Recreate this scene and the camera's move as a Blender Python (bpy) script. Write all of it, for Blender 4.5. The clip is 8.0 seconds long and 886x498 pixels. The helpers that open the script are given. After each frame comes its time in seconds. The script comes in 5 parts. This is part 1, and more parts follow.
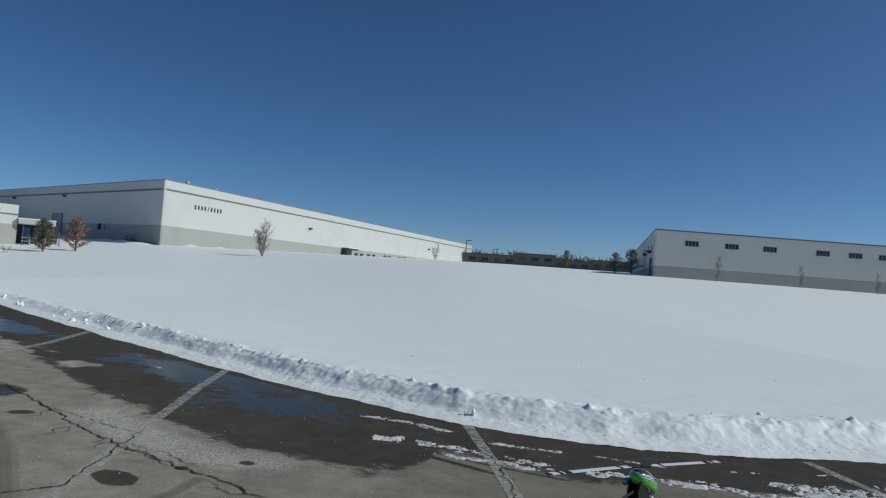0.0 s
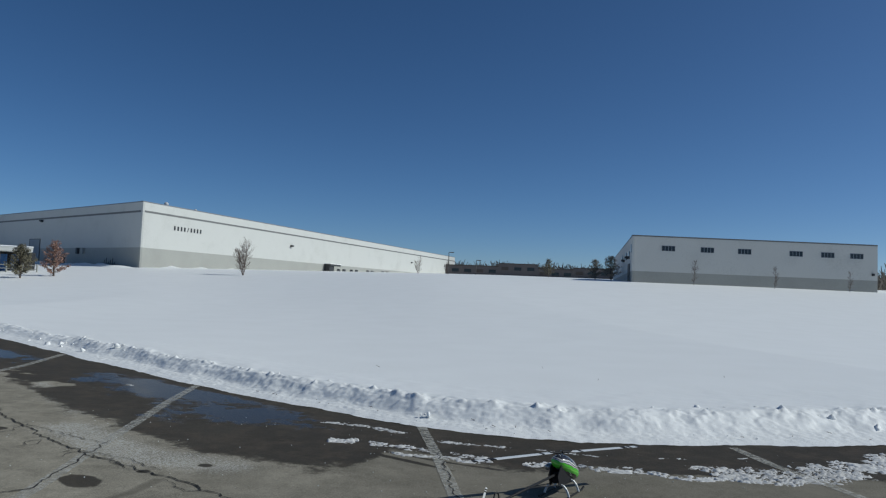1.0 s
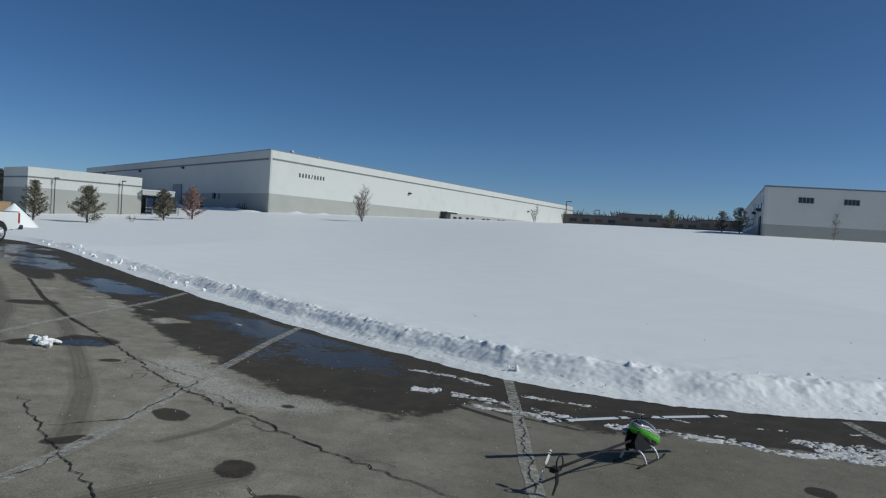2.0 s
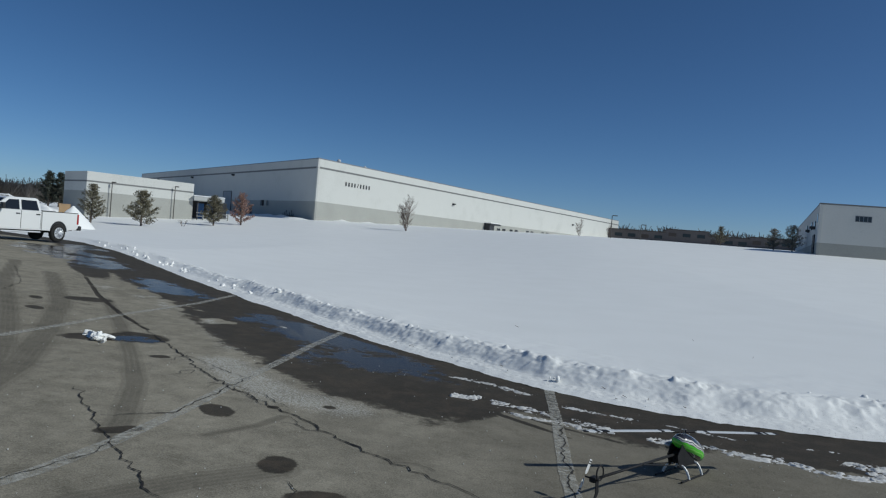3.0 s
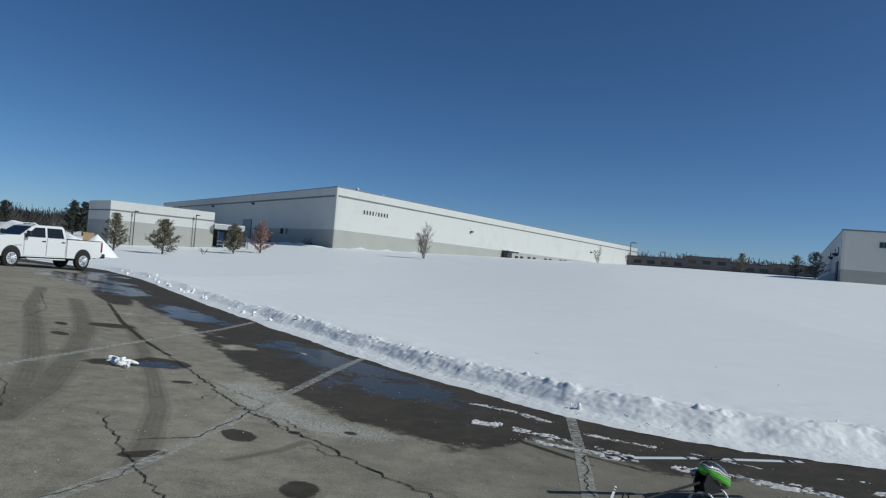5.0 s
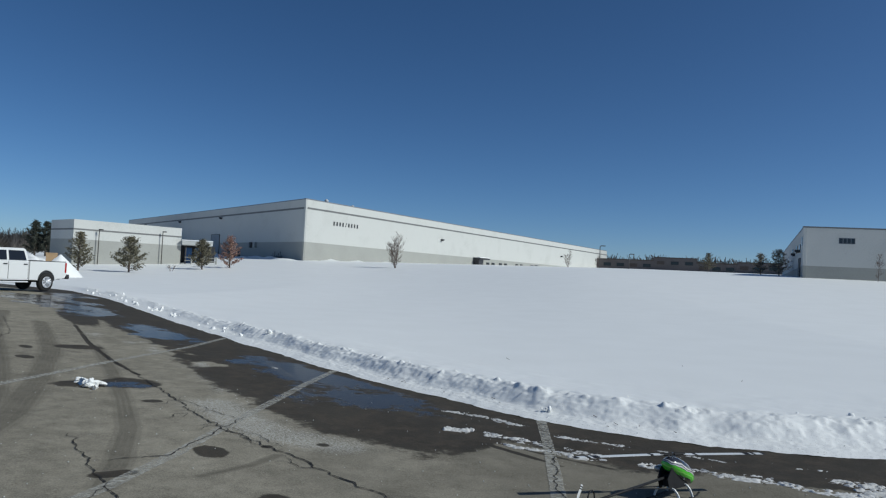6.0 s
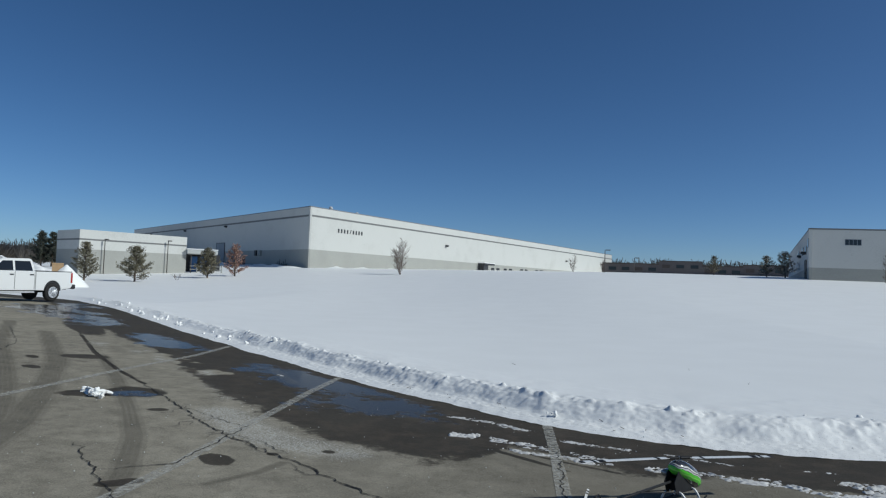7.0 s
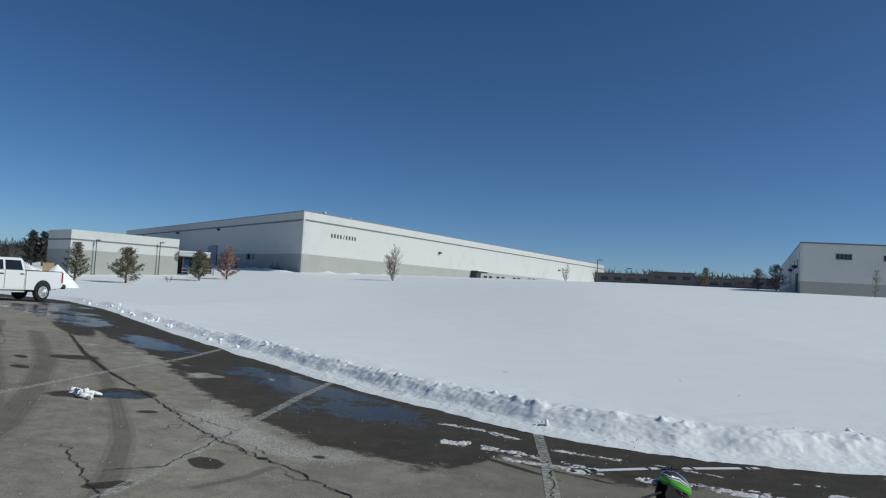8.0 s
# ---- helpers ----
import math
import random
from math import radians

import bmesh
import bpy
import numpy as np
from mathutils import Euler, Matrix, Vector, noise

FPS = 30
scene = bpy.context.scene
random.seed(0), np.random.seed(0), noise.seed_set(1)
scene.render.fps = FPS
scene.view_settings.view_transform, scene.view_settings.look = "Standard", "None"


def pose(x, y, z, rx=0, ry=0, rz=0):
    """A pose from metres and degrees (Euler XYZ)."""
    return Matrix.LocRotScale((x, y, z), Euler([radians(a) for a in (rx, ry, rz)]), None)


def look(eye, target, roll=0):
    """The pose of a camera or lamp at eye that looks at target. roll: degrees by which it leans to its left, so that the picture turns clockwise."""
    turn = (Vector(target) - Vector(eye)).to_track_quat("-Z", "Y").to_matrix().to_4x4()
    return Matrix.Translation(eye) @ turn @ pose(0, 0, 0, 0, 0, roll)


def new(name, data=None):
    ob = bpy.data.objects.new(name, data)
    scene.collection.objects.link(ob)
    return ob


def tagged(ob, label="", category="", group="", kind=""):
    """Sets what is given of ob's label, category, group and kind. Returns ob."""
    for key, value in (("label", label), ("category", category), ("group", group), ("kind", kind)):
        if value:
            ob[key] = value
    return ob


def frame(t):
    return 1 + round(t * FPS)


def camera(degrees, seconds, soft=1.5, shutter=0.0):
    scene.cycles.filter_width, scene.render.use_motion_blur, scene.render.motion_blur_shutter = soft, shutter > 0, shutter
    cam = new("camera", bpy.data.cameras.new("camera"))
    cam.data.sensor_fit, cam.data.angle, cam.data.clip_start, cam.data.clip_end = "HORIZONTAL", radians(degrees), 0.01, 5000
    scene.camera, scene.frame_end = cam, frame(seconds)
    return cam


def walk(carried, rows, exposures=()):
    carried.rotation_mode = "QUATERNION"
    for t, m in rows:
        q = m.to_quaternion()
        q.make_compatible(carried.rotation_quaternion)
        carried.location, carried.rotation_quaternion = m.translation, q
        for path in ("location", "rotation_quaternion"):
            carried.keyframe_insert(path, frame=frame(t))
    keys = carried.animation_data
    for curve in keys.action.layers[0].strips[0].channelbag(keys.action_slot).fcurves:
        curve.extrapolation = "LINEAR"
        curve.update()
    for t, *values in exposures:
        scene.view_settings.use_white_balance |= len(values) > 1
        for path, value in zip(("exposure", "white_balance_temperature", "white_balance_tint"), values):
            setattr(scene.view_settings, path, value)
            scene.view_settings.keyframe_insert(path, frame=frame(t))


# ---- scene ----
cam = camera(66.0, 8.0, soft=1.2)
PATH = [
    (0, pose(-0.241, 0.336, 1.601, 92.058, -4.273, -0.710)),
    (0.5, pose(-0.111, 0.139, 1.590, 93.142, -3.781, -2.505)),
    (1, pose(0.202, -0.263, 1.603, 93.185, -2.309, -1.967)),
    (1.5, pose(0.407, -0.161, 1.646, 89.527, -3.041, 4.072)),
    (2, pose(0.562, -0.043, 1.659, 88.355, -3.465, 7.862)),
    (2.2, pose(0.578, -0.039, 1.661, 88.252, -3.316, 9.002)),
    (3.3, pose(0.557, -0.089, 1.593, 89.483, -4.964, 12.320)),
    (3.5, pose(0.552, -0.093, 1.590, 89.741, -4.859, 12.963)),
    (4, pose(0.510, -0.057, 1.587, 90.199, -5.640, 14.018)),
    (4.5, pose(0.527, -0.085, 1.584, 90.453, -5.122, 13.265)),
    (4.7, pose(0.527, -0.085, 1.582, 90.743, -4.937, 13.155)),
    (5.8, pose(0.616, -0.223, 1.598, 92.126, -3.004, 11.396)),
    (6, pose(0.620, -0.220, 1.599, 92.099, -2.787, 10.640)),
    (6.5, pose(0.626, -0.227, 1.600, 92.289, -2.996, 10.846)),
    (7, pose(0.633, -0.219, 1.593, 92.585, -2.161, 11.062)),
    (7.5, pose(0.627, -0.215, 1.591, 92.789, -2.611, 10.822)),
    (8, pose(0.618, -0.223, 1.587, 93.204, -3.190, 10.425)),
]
walk(cam, PATH, [(0, -0.55, 5950, 3), (1, -0.54, 5950, 3), (2, -0.62, 5950, 3), (3.5, -0.58, 5950, 3), (4.5, -0.49, 5950, 3), (6, -0.45, 5950, 3), (8, -0.45, 5950, 3)])

# world and sun
SUN_ELEV, SUN_AZ = radians(38), (0.999, -0.04)
world = bpy.data.worlds.new("sky")
scene.world = world
world.use_nodes = True
_nt = world.node_tree
_sky = _nt.nodes.new("ShaderNodeTexSky")
_sky.sky_type = 'NISHITA'
_sky.sun_disc = False
_sky.sun_elevation = SUN_ELEV
_sky.sun_rotation = math.atan2(SUN_AZ[0], SUN_AZ[1])
_sky.altitude = 2500
_sky.air_density, _sky.dust_density, _sky.ozone_density = 0.75, 3.5, 3.0
_bg = _nt.nodes["Background"]
_bg.inputs["Strength"].default_value = 0.102
_hs = _nt.nodes.new("ShaderNodeHueSaturation")
_hs.inputs["Saturation"].default_value = 1.14
_hs.inputs["Hue"].default_value = 0.501
_nt.links.new(_sky.outputs[0], _hs.inputs["Color"])
_nt.links.new(_hs.outputs[0], _bg.inputs[0])
_sd = bpy.data.lights.new("sun", 'SUN')
_sd.energy, _sd.angle, _sd.color = 4.2, radians(0.53), (1.0, 0.95, 0.87)
sun = new("sun", _sd)
sun.matrix_world = look((0, 0, 0), (-SUN_AZ[0] * math.cos(SUN_ELEV), -SUN_AZ[1] * math.cos(SUN_ELEV), -math.sin(SUN_ELEV)))


# ---------------------------------------------------------------- materials
def mat(name, col=(0.5, 0.5, 0.5), rough=0.6, metal=0.0, spec=0.5):
    m = bpy.data.materials.new(name)
    m.use_nodes = True
    b = m.node_tree.nodes["Principled BSDF"]
    b.inputs["Base Color"].default_value = (*col, 1)
    b.inputs["Roughness"].default_value = rough
    b.inputs["Metallic"].default_value = metal
    b.inputs["Specular IOR Level"].default_value = spec
    return m


def nodes(m):
    nt = m.node_tree
    return nt, nt.nodes["Principled BSDF"]


def grain(name, cols, scale=3.0, fine=40.0, rough=0.7, bump=0.2, depth=0.01, metal=0.0, spec=0.4, vary=0.0):
    """Base colours mixed by noise at two scales, with a fine relief."""
    m = mat(name, cols[0], rough, metal, spec)
    nt, b = nodes(m)
    N, L = nt.nodes.new, nt.links.new
    tc = N("ShaderNodeTexCoord")
    n1, n2 = N("ShaderNodeTexNoise"), N("ShaderNodeTexNoise")
    n1.inputs["Scale"].default_value, n1.inputs["Detail"].default_value = scale, 6
    n2.inputs["Scale"].default_value, n2.inputs["Detail"].default_value = fine, 4
    for n in (n1, n2):
        L(tc.outputs["Object"], n.inputs["Vector"])
    mx = N("ShaderNodeMath")
    mx.operation = 'MULTIPLY_ADD'
    mx.inputs[1].default_value, mx.inputs[2].default_value = 0.45, 0.0
    L(n2.outputs["Fac"], mx.inputs[0])
    ad = N("ShaderNodeMath")
    ad.operation = 'MULTIPLY_ADD'
    ad.inputs[1].default_value = 0.55
    L(n1.outputs["Fac"], ad.inputs[0])
    L(mx.outputs[0], ad.inputs[2])
    r = N("ShaderNodeValToRGB")
    r.color_ramp.elements[0].position, r.color_ramp.elements[1].position = 0.32, 0.68
    r.color_ramp.elements[0].color = (*cols[0], 1)
    r.color_ramp.elements[1].color = (*cols[-1], 1)
    if len(cols) == 3:
        r.color_ramp.elements.new(0.5).color = (*cols[1], 1)
    L(ad.outputs[0], r.inputs[0])
    col = r.outputs[0]
    if vary:
        oi, hs, mr = N("ShaderNodeObjectInfo"), N("ShaderNodeHueSaturation"), N("ShaderNodeMapRange")
        mr.inputs[3].default_value, mr.inputs[4].default_value = 1 - vary, 1 + vary
        L(oi.outputs["Random"], mr.inputs[0])
        L(mr.outputs[0], hs.inputs["Value"])
        L(col, hs.inputs["Color"])
        col = hs.outputs[0]
    L(col, b.inputs["Base Color"])
    if bump:
        bp = N("ShaderNodeBump")
        bp.inputs["Strength"].default_value, bp.inputs["Distance"].default_value = bump, depth
        L(n2.outputs["Fac"], bp.inputs["Height"])
        L(bp.outputs[0], b.inputs["Normal"])
    return m


def attr_mix(nt, name, socket, colour, amount=1.0, noise_out=None, edge=0.12, rag=0.5):
    """Mixes colour over socket where the mesh's attribute exceeds a half, with a ragged edge."""
    N, L = nt.nodes.new, nt.links.new
    a = N("ShaderNodeAttribute")
    a.attribute_name = name
    val = a.outputs["Fac"]
    if noise_out is not None:
        ma = N("ShaderNodeMath")
        ma.operation = 'MULTIPLY_ADD'
        ma.inputs[1].default_value = rag
        L(noise_out, ma.inputs[0])
        L(val, ma.inputs[2])
        mr = N("ShaderNodeMapRange")
        mr.inputs[1].default_value, mr.inputs[2].default_value = 0.5 + rag / 2 - edge, 0.5 + rag / 2 + edge
        L(ma.outputs[0], mr.inputs[0])
        val = mr.outputs[0]
    mu = N("ShaderNodeMath")
    mu.operation = 'MULTIPLY'
    mu.inputs[1].default_value = amount
    L(val, mu.inputs[0])
    mix = N("ShaderNodeMix")
    mix.data_type = 'RGBA'
    L(mu.outputs[0], mix.inputs[0])
    L(socket, mix.inputs[6])
    mix.inputs[7].default_value = (*colour, 1)
    return mix.outputs[2], mu.outputs[0]


def asphalt_material():
    m = mat("worn asphalt", (0.13, 0.12, 0.105), 0.85, 0, 0.3)
    nt, b = nodes(m)
    N, L = nt.nodes.new, nt.links.new
    tc = N("ShaderNodeTexCoord")

    def noise_tex(scale, detail=5, rough=0.6):
        n = N("ShaderNodeTexNoise")
        n.inputs["Scale"].default_value, n.inputs["Detail"].default_value, n.inputs["Roughness"].default_value = scale, detail, rough
        L(tc.outputs["Object"], n.inputs["Vector"])
        return n.outputs["Fac"]

    big, mid, fine = noise_tex(0.45), noise_tex(3.2, 8, 0.78), noise_tex(85, 4, 0.75)
    s = N("ShaderNodeMath")
    s.operation = 'MULTIPLY_ADD'
    s.inputs[1].default_value = 0.4
    L(mid, s.inputs[0])
    s2 = N("ShaderNodeMath")
    s2.operation = 'MULTIPLY_ADD'
    s2.inputs[1].default_value = 0.2
    L(big, s2.inputs[0])
    s3 = N("ShaderNodeMath")
    s3.operation = 'MULTIPLY'
    s3.inputs[1].default_value = 0.5
    L(fine, s3.inputs[0])
    L(s3.outputs[0], s2.inputs[2])
    L(s2.outputs[0], s.inputs[2])
    r = N("ShaderNodeValToRGB")
    r.color_ramp.elements[0].position, r.color_ramp.elements[1].position = 0.42, 0.68
    r.color_ramp.elements[0].color = (0.122, 0.111, 0.087, 1)
    r.color_ramp.elements[1].color = (0.392, 0.357, 0.283, 1)
    L(s.outputs[0], r.inputs[0])
    col = r.outputs[0]
    # pale stones in the wearing course
    vo = N("ShaderNodeTexVoronoi")
    vo.inputs["Scale"].default_value = 38
    L(tc.outputs["Object"], vo.inputs["Vector"])
    lt = N("ShaderNodeMapRange")
    lt.inputs[1].default_value, lt.inputs[2].default_value, lt.inputs[3].default_value, lt.inputs[4].default_value = 0.06, 0.2, 0.75, 0.0
    L(vo.outputs["Distance"], lt.inputs[0])
    pick = N("ShaderNodeMath")
    pick.operation = 'GREATER_THAN'
    pick.inputs[1].default_value = 0.5
    L(noise_tex(1.7, 3), pick.inputs[0])
    mu = N("ShaderNodeMath")
    mu.operation = 'MULTIPLY'
    L(lt.outputs[0], mu.inputs[0])
    L(pick.outputs[0], mu.inputs[1])
    mix = N("ShaderNodeMix")
    mix.data_type = 'RGBA'
    L(mu.outputs[0], mix.inputs[0])
    L(col, mix.inputs[6])
    mix.inputs[7].default_value = (0.42, 0.41, 0.38, 1)
    col = mix.outputs[2]
    rim, salt = noise_tex(5, 9, 0.78), noise_tex(52, 5, 0.8)
    col, _ = attr_mix(nt, "dust", col, (0.55, 0.54, 0.5), 0.7, salt, 0.08, 2.6)
    col, _ = attr_mix(nt, "tyre", col, (0.075, 0.068, 0.055), 0.5, mid, 0.3)
    col, wet = attr_mix(nt, "wet", col, (0.034, 0.029, 0.023), 0.88, rim, 0.07, 1.0)
    mot = N("ShaderNodeMapRange")
    mot.inputs[1].default_value, mot.inputs[2].default_value, mot.inputs[4].default_value = 0.47, 0.68, 0.75
    L(noise_tex(3.4, 9, 0.8), mot.inputs[0])
    mw = N("ShaderNodeMath")
    mw.operation = 'MULTIPLY'
    L(mot.outputs[0], mw.inputs[0])
    L(wet, mw.inputs[1])
    mm = N("ShaderNodeMix")
    mm.data_type = 'RGBA'
    L(mw.outputs[0], mm.inputs[0])
    L(col, mm.inputs[6])
    mm.inputs[7].default_value = (0.115, 0.092, 0.068, 1)
    col, pool = attr_mix(nt, "pool", mm.outputs[2], (0.042, 0.037, 0.03), 0.82, rim, 0.1, 2.2)
    L(col, b.inputs["Base Color"])
    # roughness: dry, damp, standing water
    ra = N("ShaderNodeMix")
    ra.inputs[2].default_value, ra.inputs[3].default_value = 0.88, 0.62
    L(wet, ra.inputs[0])
    rb = N("ShaderNodeMix")
    rb.inputs[3].default_value = 0.06
    L(pool, rb.inputs[0])
    L(ra.outputs[0], rb.inputs[2])
    L(rb.outputs[0], b.inputs["Roughness"])
    b.inputs["IOR"].default_value, b.inputs["Specular IOR Level"].default_value = 1.33, 0.095
    bp = N("ShaderNodeBump")
    bp.inputs["Distance"].default_value = 0.006
    iv = N("ShaderNodeMath")
    iv.operation = 'MULTIPLY_ADD'
    iv.inputs[1].default_value, iv.inputs[2].default_value = -0.62, 0.6
    L(pool, iv.inputs[0])
    iv.use_clamp = True
    L(iv.outputs[0], bp.inputs["Strength"])
    L(fine, bp.inputs["Height"])
    # standing water lies level, whatever the fall of the lot
    up, nm = N("ShaderNodeCombineXYZ"), N("ShaderNodeMix")
    up.inputs[2].default_value = 1
    nm.data_type = 'VECTOR'
    L(pool, nm.inputs[0])
    L(bp.outputs[0], nm.inputs[4])
    L(up.outputs[0], nm.inputs[5])
    L(nm.outputs[1], b.inputs["Normal"])
    return m


def snow_material(name="old snow", low=(0.838, 0.836, 0.81, 1), high=(0.872, 0.87, 0.845, 1)):
    m = mat(name, (0.86, 0.88, 0.9), 0.55, 0, 0.3)
    nt, b = nodes(m)
    N, L = nt.nodes.new, nt.links.new
    tc = N("ShaderNodeTexCoord")
    n1, n2, n3 = [N("ShaderNodeTexNoise") for _ in range(3)]
    for n, s, d in ((n1, 0.6, 5), (n2, 9, 6), (n3, 60, 3)):
        n.inputs["Scale"].default_value, n.inputs["Detail"].default_value = s, d
        L(tc.outputs["Object"], n.inputs["Vector"])
    r = N("ShaderNodeValToRGB")
    r.color_ramp.elements[0].position, r.color_ramp.elements[1].position = 0.3, 0.7
    r.color_ramp.elements[0].color, r.color_ramp.elements[1].color = low, high
    L(n1.outputs["Fac"], r.inputs[0])
    # grit blown and thrown onto the edge
    at_ = N("ShaderNodeAttribute")
    at_.attribute_name = "grit"
    g = N("ShaderNodeMapRange")
    g.inputs[1].default_value, g.inputs[2].default_value = 0.6, 0.74
    L(n3.outputs["Fac"], g.inputs[0])
    mu = N("ShaderNodeMath")
    mu.operation = 'MULTIPLY'
    L(g.outputs[0], mu.inputs[0])
    L(at_.outputs["Fac"], mu.inputs[1])
    mix = N("ShaderNodeMix")
    mix.data_type = 'RGBA'
    L(mu.outputs[0], mix.inputs[0])
    L(r.outputs[0], mix.inputs[6])
    mix.inputs[7].default_value = (0.22, 0.2, 0.17, 1)
    L(mix.outputs[2], b.inputs["Base Color"])
    ad = N("ShaderNodeMath")
    ad.operation = 'MULTIPLY_ADD'
    ad.inputs[1].default_value = 0.25
    L(n3.outputs["Fac"], ad.inputs[0])
    L(n2.outputs["Fac"], ad.inputs[2])
    bp = N("ShaderNodeBump")
    bp.inputs["Strength"].default_value, bp.inputs["Distance"].default_value = 0.26, 0.013
    L(ad.outputs[0], bp.inputs["Height"])
    L(bp.outputs[0], b.inputs["Normal"])
    return m


def worn_paint():
    m = mat("worn line paint", (0.5, 0.485, 0.43), 0.8, 0, 0.3)
    nt, b = nodes(m)
    N, L = nt.nodes.new, nt.links.new
    tc, n, mr = N("ShaderNodeTexCoord"), N("ShaderNodeTexNoise"), N("ShaderNodeMapRange")
    n.inputs["Scale"].default_value, n.inputs["Detail"].default_value, n.inputs["Roughness"].default_value = 13, 8, 0.8
    L(tc.outputs["Object"], n.inputs["Vector"])
    mr.inputs[1].default_value, mr.inputs[2].default_value, mr.inputs[3].default_value, mr.inputs[4].default_value = 0.38, 0.64, 0.08, 0.78
    L(n.outputs["Fac"], mr.inputs[0])
    L(mr.outputs[0], b.inputs["Alpha"])
    return m


ASPHALT, SNOW, PAINT_LINE = asphalt_material(), snow_material(), worn_paint()
SLUSH = snow_material("dirty slush", (0.5, 0.49, 0.47, 1), (0.74, 0.73, 0.71, 1))
# flat dark ribbons laid on the asphalt in place of sunken cracks
CRACK = grain("dark crack ribbon", [(0.012, 0.011, 0.01), (0.035, 0.03, 0.026)], 20, 90, 0.9, 0.3)
WHITE_WALL = grain("white painted concrete", [(0.5, 0.5, 0.465), (0.58, 0.58, 0.545), (0.555, 0.555, 0.52)], 0.25, 6, 0.75, 0.15, 0.01)
GREY_WALL = grain("grey painted concrete", [(0.33, 0.33, 0.30), (0.385, 0.385, 0.35)], 0.3, 6, 0.75, 0.15)
STRIPE = grain("grey stripe paint", [(0.15, 0.155, 0.15), (0.19, 0.19, 0.185)], 0.5, 5, 0.7, 0)
COPING = grain("metal coping", [(0.2, 0.21, 0.22), (0.27, 0.28, 0.29)], 1, 8, 0.45, 0, metal=0.3)
ROOFING = grain("snow dusted roofing", [(0.35, 0.35, 0.35), (0.6, 0.61, 0.62)], 0.3, 4, 0.9, 0.1)
DARK = grain("dark metal", [(0.03, 0.032, 0.035), (0.055, 0.055, 0.06)], 4, 30, 0.5, 0)
POLE = grain("bronze pole paint", [(0.07, 0.062, 0.055), (0.1, 0.09, 0.08)], 3, 20, 0.5, 0)
GLASS_DARK = mat("dark window glass", (0.02, 0.024, 0.03), 0.05, 0, 0.6)
BARK = grain("bark", [(0.09, 0.07, 0.055), (0.18, 0.145, 0.115)], 12, 50, 0.9, 0.3)
TWIG = grain("bare twigs", [(0.13, 0.1, 0.085), (0.22, 0.175, 0.145)], 5, 30, 0.9, 0)


def needle_material(name, a, b_):
    return grain(name, [a, b_], 1.5, 8, 0.75, 0)


PINE = needle_material("winter pine needles", (0.105, 0.098, 0.062), (0.22, 0.195, 0.128))
SPRUCE = needle_material("dark spruce needles", (0.032, 0.038, 0.03), (0.075, 0.082, 0.06))
# brownish needles with lightness painted in, offsetting the hall's shadow on them
PINE_LIFTED = needle_material("lightened brownish pine needles", (0.2, 0.17, 0.115), (0.36, 0.305, 0.215))
RUST = needle_material("dead rust-brown needles", (0.26, 0.15, 0.115), (0.4, 0.25, 0.19))
FARWOOD = grain("far bare woods", [(0.16, 0.142, 0.118), (0.28, 0.245, 0.205)], 0.2, 2, 0.95, 0)
# brick shifted towards grey: distance haze put into its colour
BRICK_HAZED = grain("brown brick greyed for haze", [(0.12, 0.108, 0.105), (0.165, 0.148, 0.142)], 0.1, 2, 0.9, 0)


# ---------------------------------------------------------------- mesh helpers
def part(name, bm, material, parent=None, label="", smooth_faces=False):
    me = bpy.data.meshes.new(name)
    bm.to_mesh(me)
    bm.free()
    me.materials.append(material)
    if smooth_faces:
        for p in me.polygons:
            p.use_smooth = True
    ob = new(name, me)
    if parent is not None:
        ob.parent = parent
    if label:
        ob["label"] = label
    return ob


def thing(name, m, label, category, group="", kind=""):
    ob = new(name)
    ob.empty_display_size = 0.2
    ob.matrix_basis = m
    return tagged(ob, label, category, group, kind)


def cube(bm, size, at, rot=(0, 0, 0), bevel=0.0):
    r = bmesh.ops.create_cube(bm, size=1, matrix=Matrix.LocRotScale(at, Euler([radians(a) for a in rot]), size))
    if bevel:
        es = {e for v in r["verts"] for e in v.link_edges}
        bmesh.ops.bevel(bm, geom=list(es), offset=bevel, segments=2, affect='EDGES', profile=0.5)
    return bm


def tube(bm, p0, p1, r0, r1=None, seg=8, caps=True):
    p0, p1 = Vector(p0), Vector(p1)
    r1 = r0 if r1 is None else r1
    d = (p1 - p0)
    q = d.to_track_quat('Z', 'Y').to_matrix()
    rings = []
    for p, r in ((p0, r0), (p1, r1)):
        rings.append([bm.verts.new(p + q @ Vector((math.cos(2 * math.pi * i / seg) * r, math.sin(2 * math.pi * i / seg) * r, 0))) for i in range(seg)])
    for i in range(seg):
        j = (i + 1) % seg
        bm.faces.new((rings[0][i], rings[0][j], rings[1][j], rings[1][i]))
    if caps:
        bm.faces.new(rings[0][::-1])
        bm.faces.new(rings[1])
    return bm


def loft(bm, sections, close_ends=True):
    rings = [[bm.verts.new(p) for p in s] for s in sections]
    n = len(rings[0])
    for a, b in zip(rings, rings[1:]):
        for i in range(n):
            j = (i + 1) % n
            bm.faces.new((a[i], a[j], b[j], b[i]))
    if close_ends:
        bm.faces.new(rings[0][::-1])
        bm.faces.new(rings[-1])
    return bm


